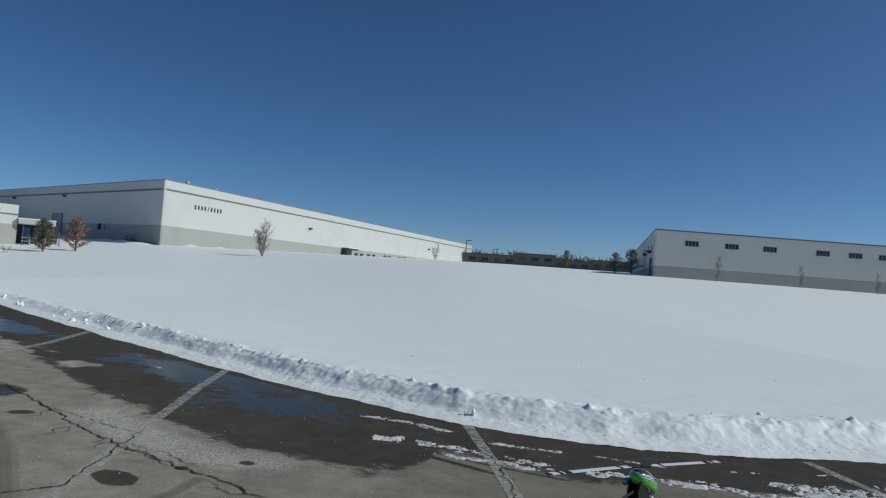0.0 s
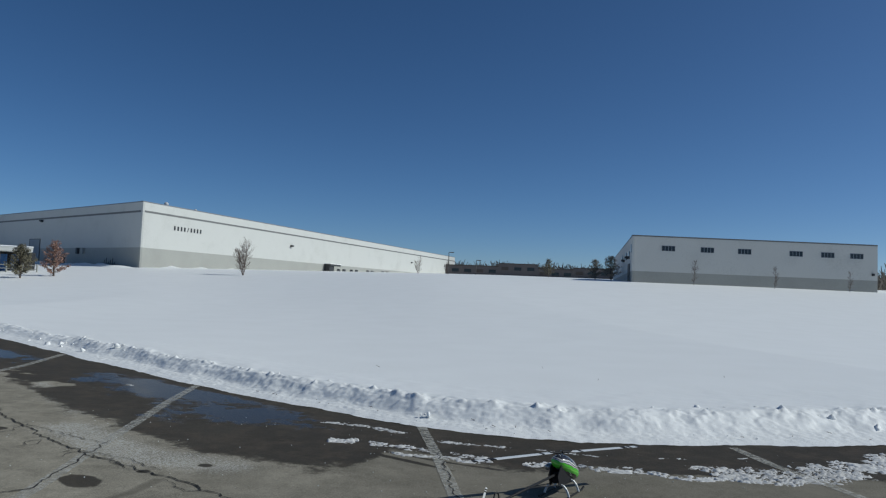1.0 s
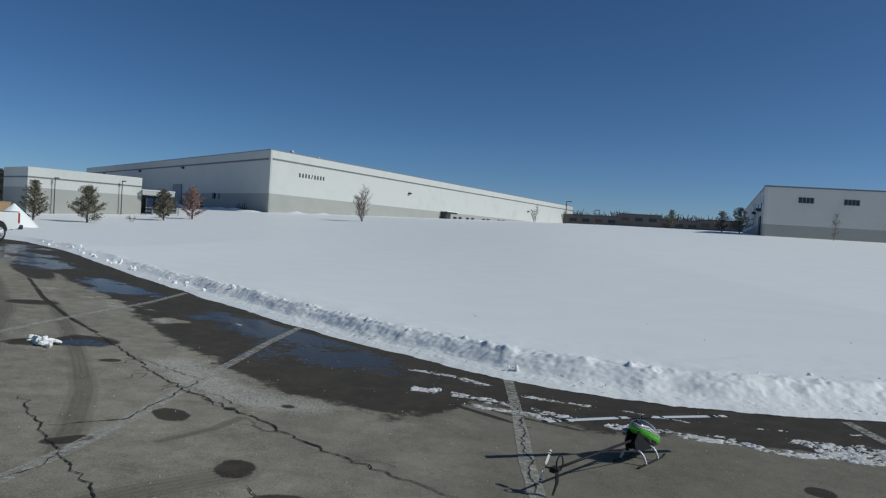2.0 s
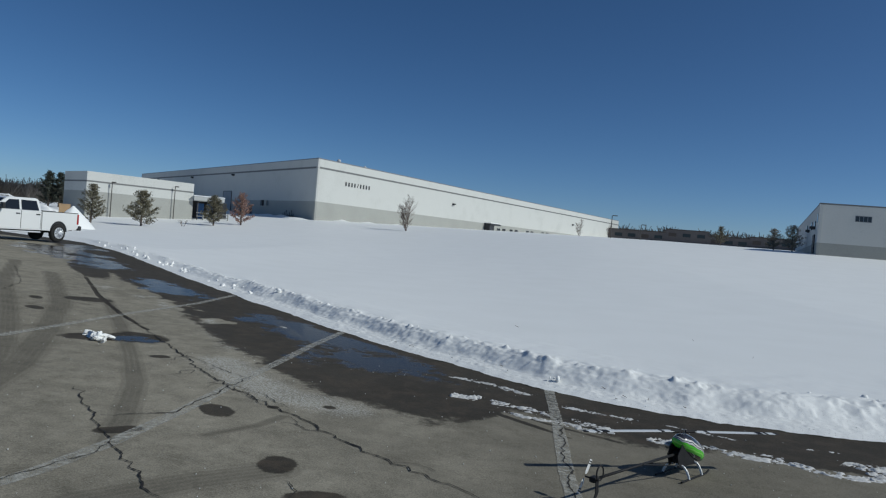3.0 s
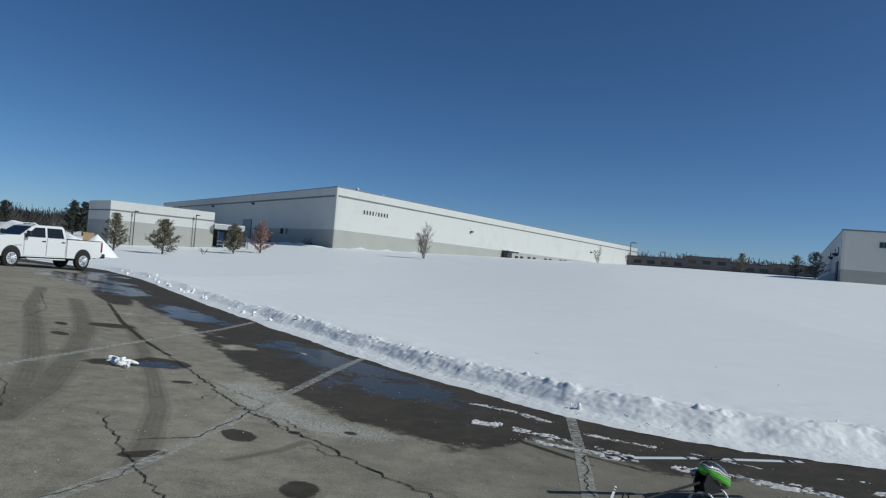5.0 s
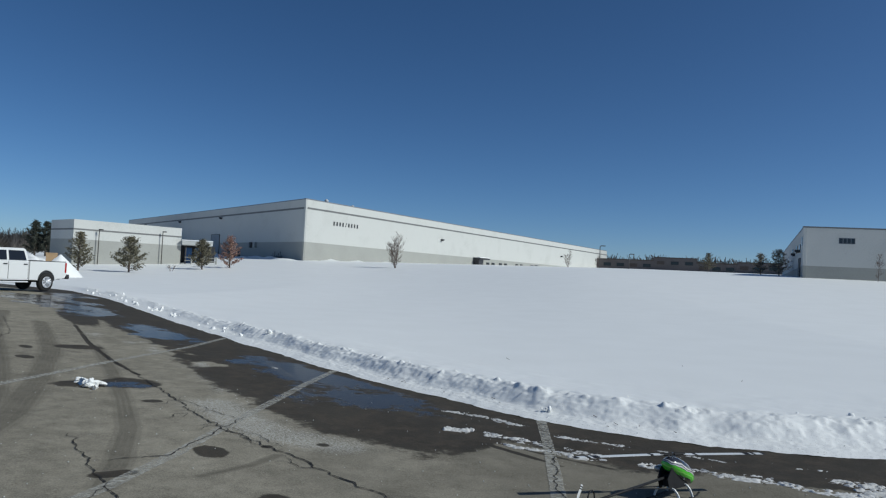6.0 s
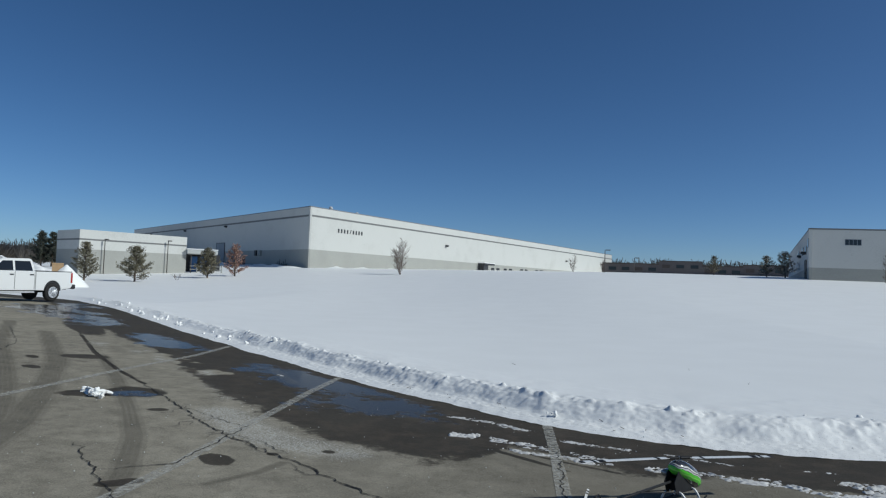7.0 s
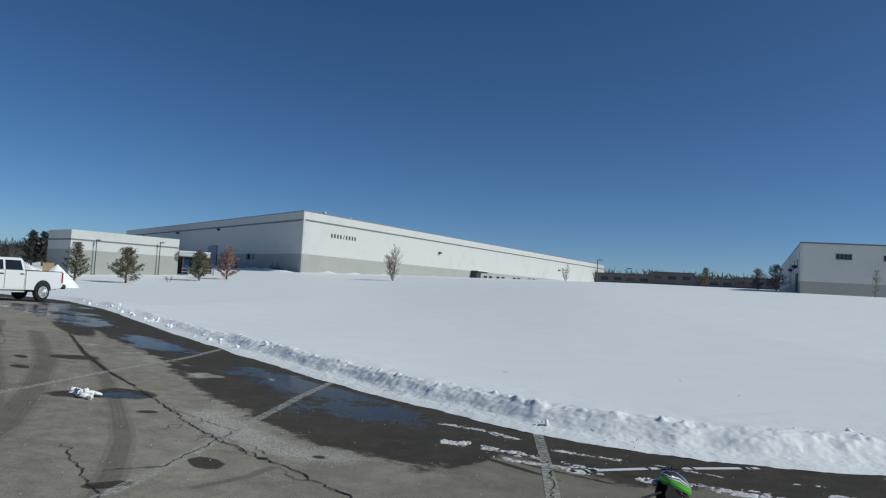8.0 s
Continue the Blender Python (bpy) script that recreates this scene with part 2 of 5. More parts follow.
def lathe(bm, profile, axis='Y', seg=24, at=(0, 0, 0)):
    """profile: (radius, along) pairs turned about an axis."""
    at = Vector(at)
    rings = []
    for r, h in profile:
        ring = []
        for i in range(seg):
            c, s = math.cos(2 * math.pi * i / seg) * r, math.sin(2 * math.pi * i / seg) * r
            v = (c, h, s) if axis == 'Y' else ((h, c, s) if axis == 'X' else (c, s, h))
            ring.append(bm.verts.new(at + Vector(v)))
        rings.append(ring)
    for a, b in zip(rings, rings[1:]):
        for i in range(seg):
            j = (i + 1) % seg
            bm.faces.new((a[i], a[j], b[j], b[i]))
    bm.faces.new(rings[0][::-1])
    bm.faces.new(rings[-1])
    bmesh.ops.recalc_face_normals(bm, faces=bm.faces)
    return bm


def vnoise(x, y, seed=0):
    """Smooth value noise on arrays, 0 to 1."""
    xi, yi = np.floor(x).astype(np.int64), np.floor(y).astype(np.int64)
    xf, yf = x - xi, y - yi

    def h(a, b):
        n = (a * 374761393 + b * 668265263 + seed * 974634777) & 0x7fffffff
        n = ((n ^ (n >> 13)) * 1274126177) & 0x7fffffff
        return ((n ^ (n >> 16)) & 0xffff) / 65535.0

    u, v = xf * xf * (3 - 2 * xf), yf * yf * (3 - 2 * yf)
    return (h(xi, yi) * (1 - u) + h(xi + 1, yi) * u) * (1 - v) + (h(xi, yi + 1) * (1 - u) + h(xi + 1, yi + 1) * u) * v


def fbm(x, y, octaves=4, seed=0):
    t, a, s = 0.0, 0.5, 0.0
    for o in range(octaves):
        t = t + a * vnoise(x * 2 ** o, y * 2 ** o, seed + o * 17)
        s += a
        a *= 0.5
    return t / s


def grid_mesh(name, X, Y, Z, material, attrs=None):
    """A sheet from arrays of shape (rows, columns)."""
    nr, nc = X.shape
    me = bpy.data.meshes.new(name)
    me.vertices.add(nr * nc)
    me.vertices.foreach_set("co", np.stack([X, Y, Z], -1).astype(np.float32).ravel())
    i = np.arange((nr - 1) * (nc - 1))
    r, c = i // (nc - 1), i % (nc - 1)
    a = r * nc + c
    quads = np.stack([a, a + 1, a + nc + 1, a + nc], -1).astype(np.int32)
    me.loops.add(quads.size)
    me.loops.foreach_set("vertex_index", quads.ravel())
    me.polygons.add(len(quads))
    me.polygons.foreach_set("loop_start", np.arange(0, quads.size, 4, dtype=np.int32))
    me.polygons.foreach_set("use_smooth", np.ones(len(quads), dtype=bool))
    me.update(calc_edges=True)
    for k, val in (attrs or {}).items():
        me.attributes.new(k, 'FLOAT', 'POINT').data.foreach_set("value", val.astype(np.float32).ravel())
    me.materials.append(material)
    me.validate()
    return new(name, me)


# ---------------------------------------------------------------- terrain on arrays
def lot_h(x, y):
    s = np.clip(0.99 * x + 0.14 * y, -13, 13)
    far = np.minimum(1.0, 60.0 / np.maximum(1.0, np.hypot(x, y)))
    return (-0.02 * x - 0.0305 * y) * far + 0.0054 * s * s / (1 + np.abs(s) / 12)


def lot_at(x, y):
    return float(lot_h(np.array([x], float), np.array([y], float))[0])


def kerb_line(x):
    xc = np.maximum(x, -21.5)
    return 7.4 - 0.337 * (xc - 1.5) + 0.507 * np.sqrt((xc - 1.5) ** 2 + 4) - 0.25 * (x - xc)


def ease(a, b, v):
    u = np.clip((v - a) / (b - a), 0, 1)
    return u * u * (3 - 2 * u)


def field_h(x, y):
    """Height of the snow field without the ploughed bank."""
    d = (y - kerb_line(x)) * 0.8
    low = lot_h(x, y) + 0.09 + 0.13 * ease(-13, -5, x)
    high = 1.11 + 0.01407 * np.clip(x, -120, 120) + 0.02135 * np.clip(y, -50, 260) - 0.010 * np.clip(x - 26, 0, 60)
    u = ease(-6, 60, d)
    return low * (1 - u) + high * u


def field_at(x, y):
    return float(field_h(np.array([x], float), np.array([y], float))[0])


def blob(X, Y, cx, cy, rx, ry, turn=0.0):
    c, s = math.cos(radians(turn)), math.sin(radians(turn))
    u, v = (X - cx) * c + (Y - cy) * s, -(X - cx) * s + (Y - cy) * c
    return np.clip(1.5 - np.hypot(u / rx, v / ry), 0, 1)


def stroke(X, Y, pts, w, tread=0.0):
    """1 along a polyline, falling to 0 at 1.5 w; with a tread, ribbed along its run."""
    best = np.full(X.shape, 1e9)
    for (ax, ay), (bx, by) in zip(pts, pts[1:]):
        dx, dy = bx - ax, by - ay
        t = np.clip(((X - ax) * dx + (Y - ay) * dy) / (dx * dx + dy * dy), 0, 1)
        best = np.minimum(best, np.hypot(X - ax - t * dx, Y - ay - t * dy))
    rib = 1 if not tread else 0.84 + 0.2 * np.cos(best * 6.283 / tread)
    return np.clip(1.5 - best / w, 0, 1) * rib


# ---------------------------------------------------------------- parking lot
def build_lot():
    az = np.concatenate([np.arange(-180, -44, 4.0), np.linspace(-44, 56, 760), np.arange(60, 181, 4.0)])
    inv = np.concatenate([[1 / 0.001], np.linspace(1 / 0.3, 1 / 3.2, 40)[:-1], np.linspace(1 / 3.2, 1 / 40, 520), 1 / np.array([50, 70, 100, 140])])
    r = 1 / inv
    A, Rr = np.meshgrid(np.radians(az), r)
    X, Y = 0.5 - np.sin(A) * Rr, -0.2 + np.cos(A) * Rr
    jig = (fbm(X * 1.3, Y * 1.3, 4, 5) - 0.5)
    D = (kerb_line(X) - Y) * 0.8 + jig * 0.5
    # damp band along the snow, as wide as the melt runs
    band = np.interp(X, [-20, -14.5, -9.2, -6.6, -4.2, -2.6, -1.75, -1.1, -0.42, -0.2, -0.05, 0.6, 1.15, 1.95, 3.1, 5, 12],
                    [1.8, 2.2, 2.3, 2.5, 2.95, 3.0, 2.95, 2.75, 2.35, 2.0, 1.45, 1.4, 1.5, 1.2, 1.22, 1.4, 1.5])
    wet = np.clip(0.5 + (band - D) / 0.8, 0, 1)
    patchy = np.clip(fbm(X * 2.4, Y * 2.4, 4, 23) * 3.4 - 1.25, 0, 1)
    wet = wet * (1 - 0.9 * stroke(X, Y, [(-9.2, 12.9), (-7.8, 12.35), (-6.2, 11.2), (-5.3, 10.6)], 0.3) * patchy)
    wet = wet * (1 - 0.7 * stroke(X, Y, [(-4.9, 11.9), (-4.2, 10.9), (-3.9, 10.5)], 0.12))
    for s in ((-2.52, 5.53, 0.15, 0.22, 45), (-1.43, 4.47, 0.14, 0.2, 20), (-2.79, 4.55, 0.2, 0.09, 50), (-4.26, 7.26, 0.13, 0.1, 40),
              (-7.98, 10.64, 0.4, 0.3, 40), (-5.2, 8.15, 0.38, 0.42, 40), (-5.5, 7.7, 0.42, 0.26, 45), (-1.73, 6.3, 0.06, 0.07, 40), (-2.17, 5.95, 0.06, 0.06, 30),
              (-7.6, 9.0, 0.12, 0.2, 60), (-8.4, 9.9, 0.1, 0.2, 50), (-0.95, 4.0, 0.2, 0.12, 20), (-16.2, 19.4, 2.8, 1.0, -46), (-12.0, 15.6, 2.4, 0.45, -46), (2.82, 5.46, 0.11, 0.13, 0)):
        wet = np.maximum(wet, blob(X, Y, *s))
    # thin runs of melt water
    for pts in ([(-0.2, 7.4), (0.5, 6.95), (1.2, 6.6)], [(-0.15, 7.15), (0.3, 6.8), (0.6, 6.55)], [(-11.1, 14.3), (-8.3, 11.3), (-6.6, 9.7), (-5.5, 8.8)]):
        wet = np.maximum(wet, stroke(X, Y, pts, 0.05) * (0.1 + 1.1 * fbm(X * 1.6, Y * 1.6, 3, 72)))
    pool = np.zeros_like(X)
    for s in ((-13.1, 17.4, 2.6, 0.85, -42), (-8.9, 14.3, 2.1, 0.62, -42), (-3.1, 10.6, 2.3, 1.15, -44), (-1.9, 9.2, 1.2, 0.6, -44), (-15.8, 19.6, 1.2, 0.7, -40), (-16.6, 19.6, 2.8, 1.1, -46), (-15.2, 17.9, 1.8, 0.6, -46), (-17.5, 22.2, 1.8, 0.7, -46), (-5.13, 8.05, 0.3, 0.3, 40)):
        pool = np.maximum(pool, blob(X, Y, *s))
    pool = np.clip(pool + (fbm(X * 1.3, Y * 1.3, 4, 66) - 0.54) * 2.0 * (pool > 0), 0, 1) * np.clip((D - 0.15) / 0.3, 0, 1)
    tyre = np.zeros_like(X)
    for pts, w in (([(-13.2, 14.5), (-10.4, 11.3), (-7.7, 8.6), (-6.3, 7.15), (-5.3, 6.0), (-4.5, 4.9)], 0.17), ([(-11.2, 13.4), (-7.9, 9.9), (-6.1, 7.55), (-4.9, 5.85), (-4.3, 4.7)], 0.2),
                   ([(-7.95, 11.06), (-5.97, 8.83), (-4.57, 7.14), (-3.63, 5.93), (-2.95, 4.84), (-2.65, 4.26)], 0.13), ([(-2.1, 3.3), (-1.75, 3.9), (-1.4, 4.35)], 0.2), ([(-2.2, 4.8), (-2.0, 5.3), (-1.95, 5.7)], 0.06)):
        tyre = np.maximum(tyre, stroke(X, Y, pts, w * 0.85, 0.06) * (0.7 + 0.6 * fbm(X * 0.9, Y * 0.9, 3, 71)))
    # still damp ground east of the middle line
    tyre = np.maximum(tyre, 0.62 * ease(-2.8, 1.0, X + jig * 5 + (fbm(X * 0.4, Y * 0.4, 3, 9) - 0.5) * 3))
    dust = stroke(X, Y, [(-3.6, 7.6), (-2.9, 6.9), (-2.3, 6.5), (-1.6, 6.4)], 0.42) * 0.5
    dust = np.maximum(dust, stroke(X, Y, [(-9.4, 12.7), (-7.8, 12.2), (-6.0, 10.9), (-4.4, 9.2), (-3.4, 8.0)], 0.34) * 0.55 * patchy)
    dust = dust * (1 - wet * 0.6)
    Z = lot_h(X, Y)
    ob = grid_mesh("parking_lot", X, Y, Z, ASPHALT, {"wet": wet, "pool": pool, "tyre": tyre, "dust": dust})
    return tagged(ob, "worn grey asphalt lot, cracked, with wet patches and puddles", "parking lot", kind="structure")


LOT = build_lot()


def ribbon(name, pts, width, material, lift, jitter=0.0, step=0.06, taper=False, seed=0, label=""):
    """A thin band draped over the lot along a line."""
    rnd = random.Random(seed)
    bm = bmesh.new()
    line = []
    for (ax, ay), (bx, by) in zip(pts, pts[1:]):
        n = max(1, int(math.hypot(bx - ax, by - ay) / step))
        for i in range(n):
            line.append((ax + (bx - ax) * i / n, ay + (by - ay) * i / n))
    line.append(pts[-1])
    prev = None
    n = len(line)
    kinks = [rnd.gauss(0, jitter * 1.15) for _ in range(n // 3 + 3)]
    for i, (x, y) in enumerate(line):
        a, b = line[max(0, i - 1)], line[min(n - 1, i + 1)]
        dx, dy = b[0] - a[0], b[1] - a[1]
        L_ = math.hypot(dx, dy) or 1
        nx, ny = -dy / L_, dx / L_
        k0, u = i // 3, i % 3 / 3
        wander = kinks[k0] * (1 - u) + kinks[k0 + 1] * u + rnd.uniform(-jitter, jitter) * 0.35
        w = width * (rnd.uniform(0.3, 1.2) + 0.9 * max(0, noise.noise((i * 0.11, seed, 8))) if jitter else rnd.uniform(0.93, 1.07)) / 2
        if taper:
            w *= min(1, 0.4 + 5.0 * min(i, n - 1 - i) / n)
        v = []
        for s in (-1, 1):
            px_, py_ = x + nx * (wander + s * w), y + ny * (wander + s * w)
            v.append(bm.verts.new((px_, py_, lot_at(px_, py_) + lift)))
        if prev:
            bm.faces.new((prev[0], v[0], v[1], prev[1]))
        prev = v
    bmesh.ops.recalc_face_normals(bm, faces=bm.faces)
    for f in bm.faces:
        if f.normal.z < 0:
            f.normal_flip()
    return part(name, bm, material, LOT, label)


for k, pts in enumerate(([(-2.66, 3.0), (-2.6, 3.56), (-2.62, 4.3), (-2.72, 5.3), (-2.9, 6.5), (-3.1, 8.0), (-3.35, 9.8), (-3.6, 12.1)],
                         [(-6.0, 6.2), (-6.25, 7.8), (-6.6, 9.8), (-6.95, 12.5), (-7.5, 15.0)],
                         [(0.7, 4.5), (0.6, 5.4), (0.53, 6.4), (0.43, 7.6), (0.3, 9.0)],
                         [(4.35, 5.6), (4.28, 6.3), (4.15, 7.2), (4.12, 8.1)])):
    ribbon("painted_line", pts, 0.125, PAINT_LINE, 0.006, 0, 0.1, seed=k, label="faded white parking line")
for k, (pts, w) in enumerate((([(-11.1, 14.3), (-8.25, 11.3), (-6.5, 9.61), (-5.48, 8.76)], 0.02),
                              ([(-5.9, 9.1), (-5.48, 8.76), (-4.36, 7.75), (-3.54, 6.95), (-2.9, 6.44), (-2.22, 5.99), (-1.5, 5.54), (-1.11, 5.2), (-0.7, 4.95), (-0.28, 4.68), (0.3, 4.4)], 0.032),
                              ([(-3.9, 5.4), (-3.45, 5.0), (-3.12, 4.73), (-2.87, 4.51), (-2.64, 4.27), (-2.29, 3.97), (-2.04, 3.78), (-1.7, 3.45)], 0.024),
                              ([(-3.11, 4.76), (-2.96, 4.99), (-2.73, 5.24), (-2.79, 5.71), (-2.9, 6.44), (-2.96, 7.06)], 0.024),
                              ([(-2.85, 3.0), (-2.65, 3.3), (-2.6, 3.6), (-2.59, 3.86), (-2.6, 4.22)], 0.016),
                              ([(0.46, 7.5), (0.54, 6.5), (0.57, 5.9), (0.61, 5.41), (0.68, 4.7)], 0.024),
                              ([(-5.5, 5.9), (-4.93, 5.4), (-4.5, 4.9)], 0.016),
                              ([(-3.5, 6.95), (-3.4, 7.4), (-3.16, 8.0)], 0.012), ([(-2.85, 6.5), (-2.45, 6.34), (-2.04, 6.0)], 0.016),
                              ([(-3.55, 6.9), (-3.5, 6.7), (-3.6, 6.5)], 0.013), ([(-3.2, 6.7), (-3.1, 6.55), (-3.12, 6.4)], 0.012), ([(-4.1, 7.5), (-4.05, 7.2), (-4.15, 7.0)], 0.014),
                              ([(-4.36, 7.75), (-3.9, 7.45), (-3.3, 7.1), (-2.9, 6.9)], 0.016), ([(-1.9, 5.75), (-1.7, 5.5), (-1.45, 5.4)], 0.012), ([(-1.2, 4.2), (-1.1, 4.0), (-0.95, 3.8)], 0.014),
                              ([(-2.98, 6.57), (-2.57, 6.22), (-2.18, 5.92), (-2.04, 5.87)], 0.022), ([(-1.86, 5.52), (-1.62, 5.4), (-1.44, 5.47)], 0.014),
                              ([(-3.54, 6.92), (-3.62, 6.75), (-3.55, 6.62)], 0.016), ([(-3.0, 6.5), (-3.05, 6.36), (-3.02, 6.25)], 0.014), ([(-0.7, 4.95), (-0.52, 5.0), (-0.35, 4.93)], 0.012),
                              ([(-12.3, 13.5), (-10.6, 11.87), (-9.9, 11.16), (-9.0, 9.6)], 0.02))):
    ribbon("crack", pts, w * 0.58, CRACK, 0.008, 0.012 + w * 0.25, 0.03, True, seed=20 + k)


# ---------------------------------------------------------------- snow
def build_snow():
    xs = np.concatenate([-np.geomspace(21, 900, 60)[::-1], np.arange(-20.9, -9, 0.06), np.arange(-9, 9, 0.026), np.geomspace(9, 40, 140), np.geomspace(41, 900, 50)])
    ds = np.concatenate([np.concatenate([np.linspace(-0.02, 1.5, 76), np.linspace(1.54, 2.6, 24)]), np.geomspace(2.7, 1500, 80)])
    X, D = np.meshgrid(xs, ds)
    edge = (fbm(X * 0.9, X * 0 + 3.1, 3, 2) - 0.5) * 0.24
    frayed = (fbm(X * 11, X * 0 + 1.7, 3, 8) - 0.5) * 0.09
    Y = kerb_line(X) + (D + edge * np.clip(1.5 - D, 0, 1) + frayed * np.clip(1 - D / 0.3, 0, 1)) / 0.85
    H = field_h(X, Y)
    foot = lot_h(X, Y)
    crest_at = 0.84 + (fbm(X * 0.5, X * 0 + 9, 3, 31) - 0.5) * 0.3
    lip = crest_at + (fbm(X * 1.7, X * 0 + 7, 2, 61) - 0.5) * 0.16 + (fbm(X * 4, Y * 5, 3, 62) - 0.5) * 0.11
    apron = foot - 0.03 + 0.035 + 0.11 * np.clip(D / lip, 0, 1) ** 0.9
    swell = (fbm(X * 0.8, X * 0 + 4, 3, 41) - 0.5) * 0.09 + (fbm(X * 4.5, Y * 4.5, 3, 43) - 0.42) * 0.06
    top = H + 0.03 + swell * np.exp(-((D - lip - 0.06) / 0.24) ** 2)
    face = ease(-0.46, 0.06, D - lip)
    back = ease(0.05, 2.2, D - lip)
    Z = apron * (1 - face) + (top * (1 - back) + H * back) * face
    wall = np.exp(-((D - lip + 0.12) / 0.17) ** 2)
    ridge = np.exp(-((D - lip - 0.02) / 0.1) ** 2)
    hollow = np.maximum(0, 0.5 - fbm(X * 2.4, Y * 4.5, 3, 55)) * 0.3 + np.maximum(0, 0.47 - fbm(X * 8, Y * 10, 3, 56)) * 0.3
    crumble = fbm(X * 14, Y * 18, 3, 13) - 0.5
    clods = np.maximum(0, fbm(X * 9, Y * 9, 3, 14) - 0.57)
    grains = fbm(X * 26, Y * 26, 2, 16) - 0.5
    Z = Z + (wall * (crumble * 0.022 - hollow * 0.1) + ridge * (clods * 0.16 + crumble * 0.018) + (grains * 0.018 + crumble * 0.006 + clods * 0.025) * np.exp(-(D / 0.9) ** 4)) * np.clip(D / 0.2, 0, 1)
    Z = Z + (fbm(X * 0.09, Y * 0.09, 2, 91) - 0.5) * 0.05 * np.clip((D - 1.5) / 4, 0, 1) * np.clip(2 - D / 40, 0, 1)
    Z = Z + (fbm(X * 3, Y * 3, 3, 92) - 0.5) * 0.02 * np.clip(1.5 - D / 3, 0, 1)
    grit = np.clip(1 - D / 0.7, 0, 1) * 0.9 + np.exp(-((D - 0.8) / 0.5) ** 2) * 0.25
    ob = grid_mesh("snow_field", X, Y, Z, SNOW, {"grit": grit})
    return tagged(ob, "broad smooth snow-covered field with a lumpy ploughed edge", "snow field", kind="structure")


build_snow()
_bm = bmesh.new()
bmesh.ops.create_circle(_bm, cap_ends=True, segments=64, radius=3000, matrix=Matrix.Translation((0, 0, -5.5)))
tagged(part("ground", _bm, SNOW), "snow-covered land reaching the horizon", "ground", kind="structure")


def chunk(bm, at, size, rnd, rough=0.55):
    r = bmesh.ops.create_icosphere(bm, subdivisions=2, radius=1, matrix=Matrix.LocRotScale(at, Euler((rnd.random() * 6, rnd.random() * 6, rnd.random() * 6)), (size, size * rnd.uniform(0.5, 0.9), size * rnd.uniform(0.35, 0.6))))
    off = Vector((rnd.random() * 50, 0, 0))
    for v in r["verts"]:
        d = v.co - Vector(at)
        v.co = Vector(at) + d * (0.85 + rough * noise.noise(v.co * (1.3 / size) + off))


_rnd = random.Random(5)
_bm = bmesh.new()
for _i in range(150):
    _x = _rnd.uniform(-19, 9) if _i > 60 else _rnd.uniform(-3, 8)
    _d = max(0.1, _rnd.gauss(0.92, 0.14) if _i % 4 else _rnd.gauss(0.4, 0.2))
    _y = float(kerb_line(np.array([_x]))[0]) + _d / 0.85
    _s = (abs(_rnd.gauss(0.026, 0.026)) + 0.012) if _i % 4 else abs(_rnd.gauss(0.008, 0.008)) + 0.006
    chunk(_bm, (_x, _y, lot_at(_x, _y) + (0.02 + 0.1 * _d if _d < 0.6 else field_at(_x, _y) - lot_at(_x, _y) - 0.02 - 0.35 * _s - 0.2 * max(0, 0.9 - _d))), _s, _rnd)
for _x, _d, _s in ((-6.3, 1.2, 0.22), (-6.8, 1.3, 0.13), (-9.0, 0.9, 0.16), (-9.9, 0.8, 0.13), (-11.2, 0.7, 0.14), (1.25, 1.35, 0.16), (0.35, 0.55, 0.1), (3.6, 1.25, 0.13), (4.5, 1.3, 0.2), (5.3, 1.3, 0.17), (-3.9, 1.2, 0.12), (-2.2, 1.25, 0.12), (-1.1, 1.3, 0.12), (2.3, 1.2, 0.1), (-0.9, 1.2, 0.1)):
    _y = float(kerb_line(np.array([_x]))[0]) + (_d - 0.25) / 0.85
    for _k in range(3):
        chunk(_bm, (_x + _rnd.gauss(0, _s * 0.6), _y + _rnd.gauss(0, _s * 0.4), (field_at(_x, _y) - 0.01 if _d > 1 else lot_at(_x, _y) + 0.1)), _s * (0.5, 0.34, 0.26)[_k], _rnd)
for _k in range(60):
    _x, _d = _rnd.uniform(-20, -7), _rnd.uniform(0.15, 1.0)
    _y = float(kerb_line(np.array([_x]))[0]) + _d / 0.85
    chunk(_bm, (_x, _y, lot_at(_x, _y) + 0.03 + 0.08 * _d), _rnd.uniform(0.04, 0.13), _rnd)
tagged(part("snow_chunks", _bm, SNOW, smooth_faces=True), "loose broken snow lumps along the ploughed bank", "snow", kind="stuff")


